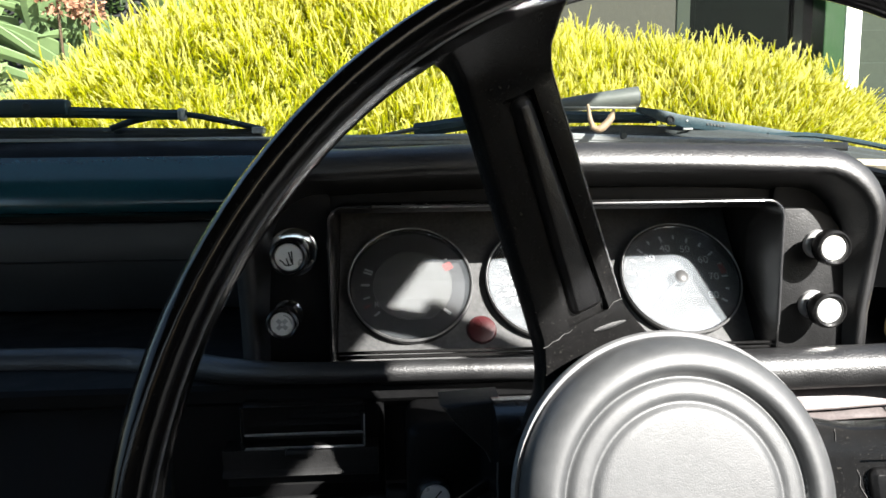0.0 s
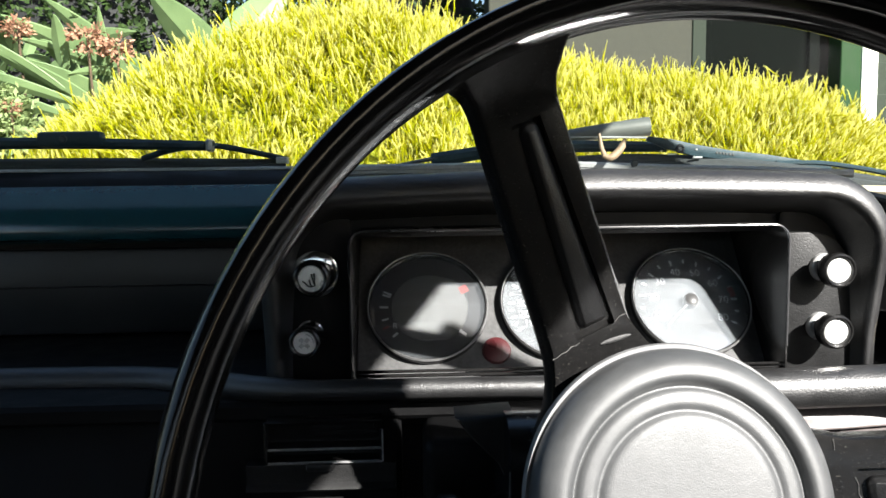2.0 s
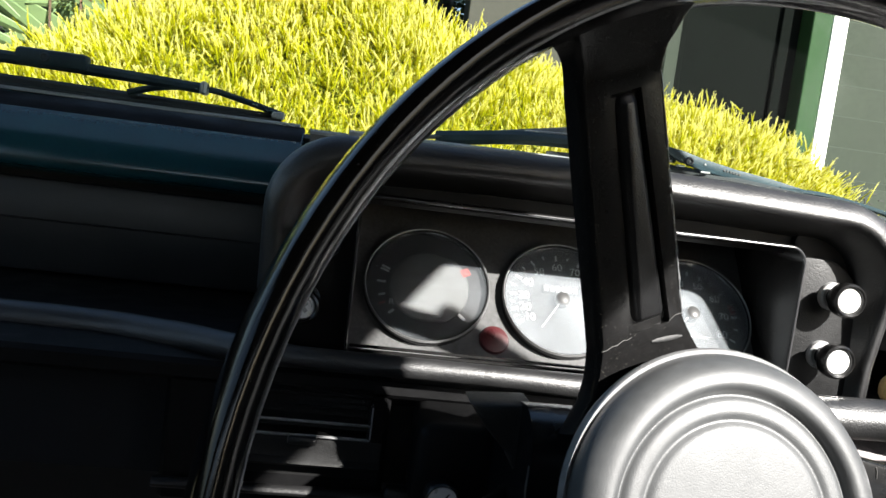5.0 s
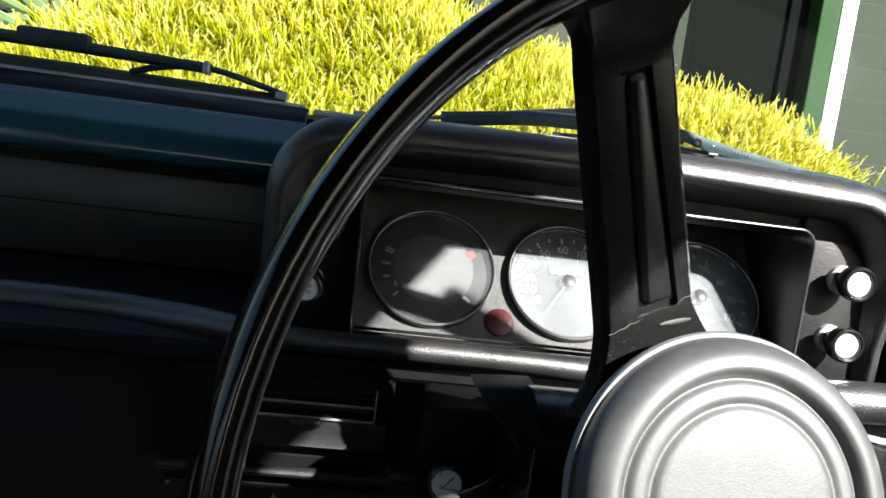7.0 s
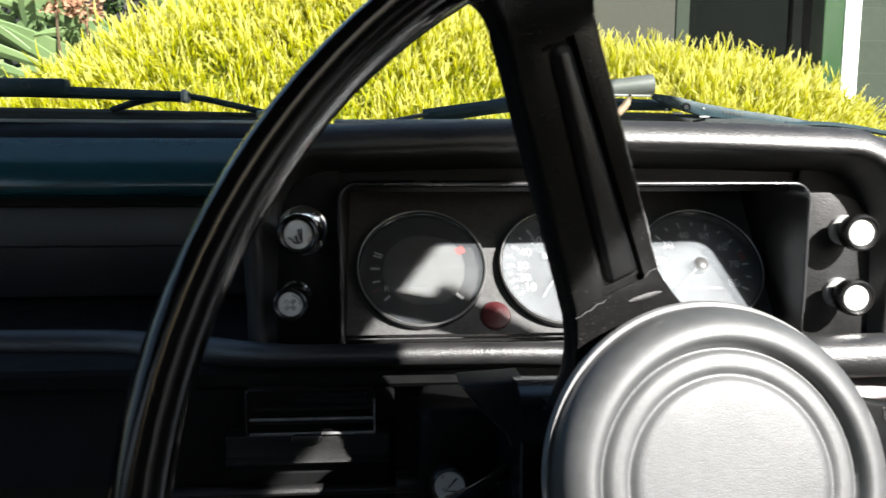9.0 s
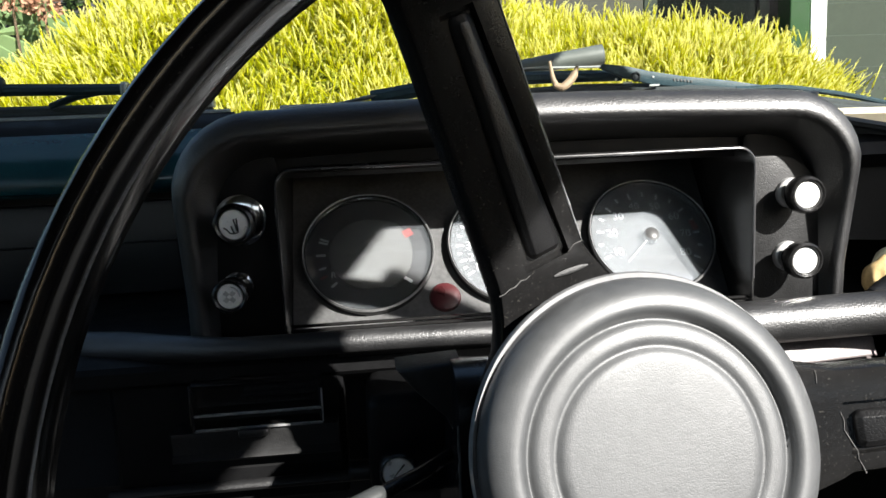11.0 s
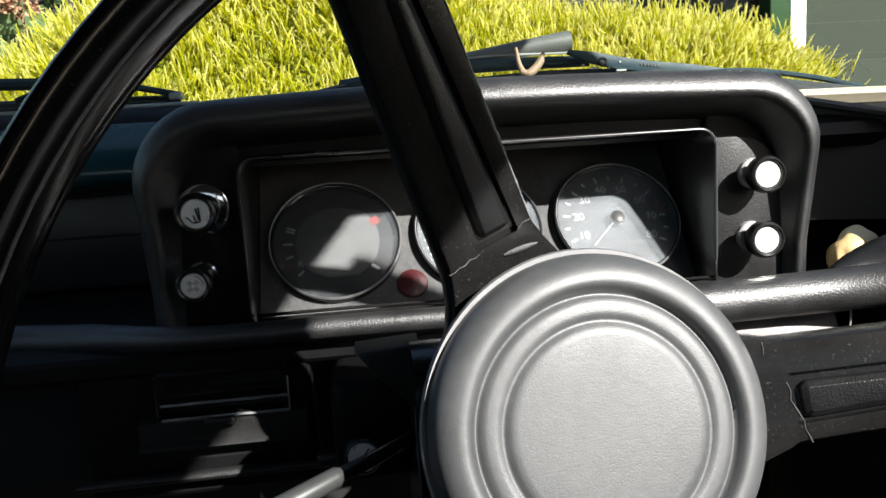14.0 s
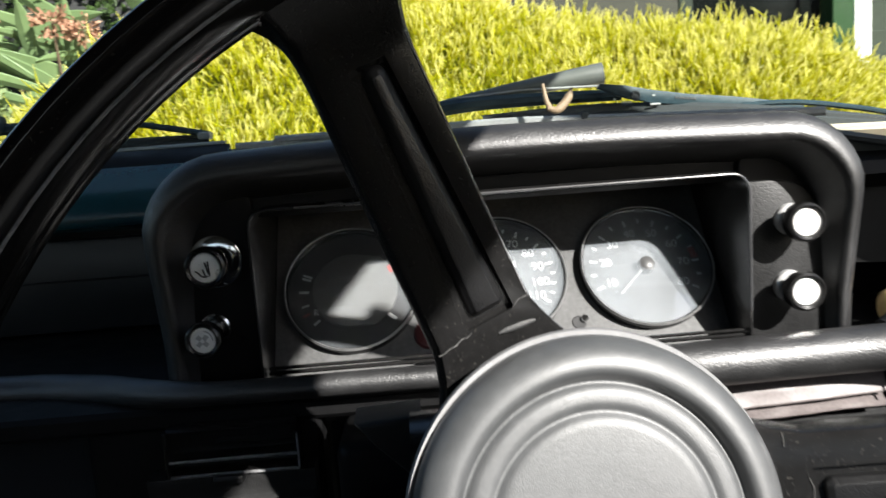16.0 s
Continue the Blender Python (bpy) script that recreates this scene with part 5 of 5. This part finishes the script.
part("backing", rbox(-0.150, -0.010, 0.474, 0.50, Z - 0.245, Z - 0.158, 0.003, 1), FASCIA, con)
# black sheet added to hold the shade beside the column
part("column_panel", rbox(-0.0135, 0.080, 0.520, 0.532, Z - 0.245, Z - 0.167, 0.003, 1), MATT_BLACK, con)
part("slot_block", extrude_x([(0.480, -0.160), (0.4605, -0.1620), (0.4595, -0.1630), (0.4605, -0.1645), (0.468, -0.1655), (0.468, -0.1785), (0.4590, -0.1795), (0.4580, -0.1803), (0.4590, -0.1812),
                              (0.470, -0.1820), (0.470, -0.1878), (0.4590, -0.1886), (0.4580, -0.1894), (0.4590, -0.1902), (0.49, -0.1905)], -0.098, -0.0225, 6), PLASTIC, con, "glossy black slotted control block")
part("slot_frame", rbox(-0.0240, -0.0215, 0.4572, 0.472, Z - 0.1900, Z - 0.1670, 0.0008, 1), PLASTIC, con)
part("slot_frame", rbox(-0.0995, -0.0970, 0.4572, 0.472, Z - 0.1900, Z - 0.1620, 0.0008, 1), PLASTIC, con)
# pale bars paint the glints on the slot edges
for ez in (-0.1803, -0.1894):
    part("slot_edge", rbox(-0.0970, -0.0225, 0.4568, 0.4590, Z + ez - 0.0007, Z + ez + 0.0007, 0.0004, 1), GLINT_LINE, con)
part("slot_edge", rbox(-0.0226, -0.0216, 0.4560, 0.4580, Z - 0.1890, Z - 0.1680, 0.0004, 1), GLINT_LINE, con)
part("slider", rbox(-0.070, -0.025, 0.4585, 0.466, Z - 0.1718, Z - 0.1702, 0.0006, 1), PLASTIC, con)
part("ashtray", extrude_x([(0.475, -0.1908), (0.4600, -0.1915), (0.4595, -0.1945), (0.4610, -0.2000), (0.4605, -0.2045), (0.4580, -0.2062), (0.4570, -0.2076), (0.4585, -0.2090), (0.4650, -0.2105),
                           (0.4720, -0.2150), (0.4740, -0.2215), (0.480, -0.2240)], -0.112, -0.014, 10), PLATE_VINYL, con, "black ashtray flap with a wrinkled lip")
part("tongue", rbox(-0.072, -0.054, 0.4535, 0.463, Z - 0.1945, Z - 0.1892, 0.0018, 2), VINYL, con)
part("lower_lip", sweep([(-0.15, 0.4600, Z - 0.2262), (-0.05, 0.4595, Z - 0.2258), (0.020, 0.4590, Z - 0.2254)], ring_sec(0.0042, 0.0032, n=12)), VINYL, con)
part("tab", rbox(-0.0096, 0.0114, 0.4535, 0.466, Z - 0.2276, Z - 0.2180, 0.0035, 3), VINYL, con)
part("lock_housing", rbox(0.004, 0.052, 0.4220, 0.476, Z - 0.2240, Z - 0.1640, 0.008, 3), FASCIA, con, "grained black housing round the lock")
kn = part("round_knob", lathe([(0.0, 0.0), (0.0082, -0.0002), (0.0086, -0.0010), (0.0086, -0.004)], 32, pose(0.0200, 0.409, Z - 0.2035) @ FACE), ALU, con, "round silver control knob with a symbol")
part("knob_ring", lathe([(0.0086, -0.001), (0.0095, 0.0), (0.0108, -0.002), (0.0108, -0.010), (0.0085, -0.013), (0.0, -0.013)], 32, pose(0.0200, 0.409, Z - 0.2035) @ FACE), PLASTIC, kn)
part("symbol", sweep([Vector((0.0235, 0.4087, Z - 0.1985)), Vector((0.0175, 0.4087, Z - 0.2055)), Vector((0.0270, 0.4087, Z - 0.2062))], box_sec(0.0009, 0.0004), up=Vector((0, -1, 0))), BLACK_PRINT, kn)

# ---- wipers ----
def wiper(name, arm, blade, label, spoiler=False):
    w = empty(name, pose(*arm[0]), label, "wiper", "windscreen wipers")
    pa = spline(arm, 6)
    n = len(pa)
    part("arm", sweep(pa, [box_sec(0.016 - 0.007 * i / n, 0.0135 - 0.0045 * i / n) for i in range(n)]), WIPER, w)
    pb = spline(blade, 6)
    part("rubber", sweep([p + Vector((0, -0.004, -0.006)) for p in pb], box_sec(0.004, 0.009)), RUBBER, w, "black rubber blade")
    part("bridge", sweep(pb, [box_sec(0.009, 0.004 + 0.007 * math.sin(math.pi * i / (len(pb) - 1))) for i in range(len(pb))]), RUBBER, w)
    return w


wl = wiper("wiper", [(-0.78, 0.685, Z + 0.030), (-0.60, 0.70, Z + 0.031), (-0.36, 0.712, Z + 0.0325), (-0.19, 0.714, Z + 0.0282)],
           [(-0.66, 0.690, Z + 0.016), (-0.45, 0.722, Z + 0.0135), (-0.30, 0.735, Z + 0.0135), (-0.125, 0.738, Z + 0.0135)], "black steel windscreen wiper resting on the glass")
part("yoke", sweep(spline([(-0.262, 0.728, Z + 0.017), (-0.235, 0.725, Z + 0.025), (-0.195, 0.720, Z + 0.0290), (-0.158, 0.728, Z + 0.0228), (-0.124, 0.736, Z + 0.0150)], 5), box_sec(0.008, 0.0055)), WIPER, wl)
part("end_clip", rbox(-0.134, -0.1225, 0.729, 0.741, Z + 0.011, Z + 0.0175, 0.001, 1), TRIM_GREY, wl, "metal end clip")
part("hinge", rbox(-0.352, -0.292, 0.703, 0.719, Z + 0.028, Z + 0.0430, 0.004, 2), WIPER, wl)
part("hinge_hole", lathe([(0.0, 0.0008), (0.0022, 0.0008), (0.0032, 0.0012), (0.0040, 0.0)], 18, pose(-0.326, 0.7028, Z + 0.036) @ FACE), RUBBER, wl)
part("collar", rbox(-0.196, -0.190, 0.706, 0.722, Z + 0.0225, Z + 0.0345, 0.002, 1), TRIM_GREY, wl, "grey end collar")
wr = wiper("wiper", [(0.02, 0.715, Z + 0.012), (0.10, 0.700, Z + 0.022), (0.17, 0.685, Z + 0.0225), (0.235, 0.668, Z + 0.0205)],
           [(0.12, 0.688, Z + 0.0105), (0.22, 0.672, Z + 0.0095), (0.33, 0.650, Z + 0.000), (0.455, 0.615, Z - 0.019)], "black steel windscreen wiper with a grey wind deflector")
part("link_plate", prism([(0.2125, Z + 0.0265), (0.2150, Z + 0.0300), (0.235, Z + 0.0275), (0.2563, Z + 0.0225), (0.288, Z + 0.0169), (0.3252, Z + 0.0123), (0.385, Z + 0.0022), (0.385, Z - 0.003), (0.31, Z + 0.0048), (0.2565, Z + 0.0115), (0.232, Z + 0.0180)], 0.657, 0.662, 0.001), WIPER, wr, "pressed steel link with a pivot hole")
part("pivot", lathe([(0.0, 0.0004), (0.0020, 0.0004), (0.0026, 0.0016), (0.0036, 0.0018), (0.0044, 0.0)], 22, pose(0.2435, 0.657, Z + 0.0184) @ FACE), RUBBER, wr)
for px, pz, pw in ((0.226, 0.0165, 0.0012), (0.2585, 0.0175, 0.0010), (0.236, 0.0135, 0.0042), (0.2595, 0.0105, 0.0046)):
    part("worn_patch", rbox(px - pw, px + pw, 0.6562, 0.6572, Z + pz - 0.0009, Z + pz + 0.0009, 0.0004, 1), TRIM_GREY, wr, "bare worn metal")
for k in range(6):
    part("stamped_mark", rbox(0.2765 + 0.0030 * k, 0.2782 + 0.0030 * k, 0.6562, 0.6572, Z + 0.0135 - 0.0004 * k, Z + 0.0155 - 0.0004 * k, 0.0002, 1), CAP, wr)
part("tail_link", sweep(spline([(0.33, 0.652, Z + 0.004), (0.37, 0.645, Z + 0.0035), (0.42, 0.632, Z - 0.006), (0.455, 0.618, Z - 0.017)], 5), box_sec(0.006, 0.0045)), WIPER, wr)
nsp = 14
sp_path, sp_sec = [], []
for k in range(nsp + 1):
    t = k / nsp
    sp_path.append((-0.015 + 0.243 * t, 0.712 - 0.012 * t, Z + 0.0070 + 0.046 * t - 0.0115 * t * t))
    sp_sec.append(ring_sec(0.003 + 0.006 * t, 0.0016 + 0.0078 * t ** 1.3, 16))
part("wind_deflector", sweep(sp_path, sp_sec), SPOILER, wr, "grey tapered plastic deflector")
part("deflector_strip", sweep([(0.10, 0.700, Z + 0.0290), (0.16, 0.698, Z + 0.0320), (0.224, 0.694, Z + 0.0305)], box_sec(0.004, 0.0018)), TRIM_GREY, wr, "bright metal strip")

# ---- loose things on the dash ----
def prong(points, radii, seed):
    path = spline(points, 4)
    n = len(path) - 1
    secs = []
    for i in range(n + 1):
        f = i / n * (len(radii) - 1)
        k = min(int(f), len(radii) - 2)
        secs.append(ring_sec(radii[k] + (radii[k + 1] - radii[k]) * (f - k) + 0.0004 * noise.noise(Vector((i * 0.8, seed, 0))), n=10))
    return sweep(path, secs)


bone = join_meshes("wishbone", [
    prong([(0.1634, 0.634, Z + 0.0315), (0.1645, 0.633, Z + 0.0245), (0.1655, 0.632, Z + 0.0180), (0.1680, 0.631, Z + 0.0118)], (0.0013, 0.0017, 0.0020, 0.0026), 1),
    prong([(0.1662, 0.631, Z + 0.0125), (0.1725, 0.630, Z + 0.0105), (0.1790, 0.631, Z + 0.0150), (0.1832, 0.632, Z + 0.0205), (0.1860, 0.633, Z + 0.0268)], (0.0022, 0.0033, 0.0034, 0.0031, 0.0013), 5)])
thing("wishbone", smooth_bm(bone, 60), BONE, "small dry beige wishbone lying on the dash top", "bone")
def shell_half(cx, cy, cz, sx, sy, sz, seed):
    """A domed shell with a ridged outside and a flat foot."""
    bm = bmesh.new()
    bmesh.ops.create_icosphere(bm, subdivisions=4, radius=1)
    for v in bm.verts:
        a = math.atan2(v.co.y, v.co.x)
        v.co *= 1 + 0.035 * math.sin(11 * a) * (1 - abs(v.co.z)) + 0.14 * noise.noise(v.co * 1.6 + Vector((seed, 0, 0)))
        v.co = Vector((v.co.x * sx + cx, v.co.y * sy + cy, max(v.co.z, -0.35) * sz + cz))
    return smooth_bm(bm, 80)


shell = empty("seashell", pose(0.395, 0.535, Z - 0.152), "yellow and cream half shells lying on the parcel shelf", "shell")
part("half_shell", shell_half(0.3845, 0.528, Z - 0.143, 0.0170, 0.014, 0.0180, 1), SHELL, shell, "amber yellow half shell")
part("half_shell", shell_half(0.4060, 0.552, Z - 0.143, 0.0180, 0.012, 0.0200, 4), SHELL_PALE, shell, "pale cream half shell")
for px, pz in ((0.3860, -0.1310), (0.3850, -0.1375), (0.3740, -0.1385)):
    part("dark_spot", lathe([(0.0, 0.0012), (0.0014, 0.0010), (0.0017, -0.002)], 10, pose(px, 0.5125, Z + pz) @ FACE), MATT_BLACK, shell)
def film_strip(z0, z1, amp, seed):
    """Rows of a sagging strip of film between two heights under the shelf roll."""
    rows = []
    for j in range(6):
        row = []
        for i in range(22):
            u, v = i / 21, j / 5
            k = noise.noise(Vector((u * 4, v * 1.5, seed))) + 0.4 * noise.noise(Vector((u * 11 + v * 4, v * 3, seed + 3)))
            end = 0.004 * max(0, u - 0.85) / 0.15 * noise.noise(Vector((v * 5, seed, 0)))
            row.append(Vector((0.228 + 0.103 * u + end, 0.4690 - 0.008 * v - amp * k, Z + z0 + (z1 - z0) * v + 0.004 * u)))
        rows.append(row)
    return rows


bag = empty("plastic_bag", pose(0.28, 0.47, Z - 0.18), "crumpled pinkish clear plastic sleeve tucked under the shelf roll", "bag")
for z0, z1, amp, seed in ((-0.1640, -0.1790, 0.0014, 2), (-0.1806, -0.1870, 0.0016, 9)):
    rows = film_strip(z0, z1, amp, seed)
    film = part("film", smooth_bm(slab(rows, 0.0008), 40), BAG, bag)
    part("heat_sealed_edge", sweep(rows[-1], box_sec(0.0010, 0.0010)), BAG, film)
part("slot_frame", sweep(spline([(0.215, 0.4585, Z - 0.1585), (0.27, 0.4575, Z - 0.1560), (0.322, 0.4565, Z - 0.1535), (0.3335, 0.4560, Z - 0.1550), (0.3345, 0.4550, Z - 0.1660), (0.332, 0.4540, Z - 0.1740)], 5), ring_sec(0.0007, n=8)), TRIM_GREY, dash, "thin bright slot frame")
part("tray", rbox(0.20, 0.40, 0.47, 0.60, Z - 0.200, Z - 0.190, 0.003, 1), FASCIA, dash)
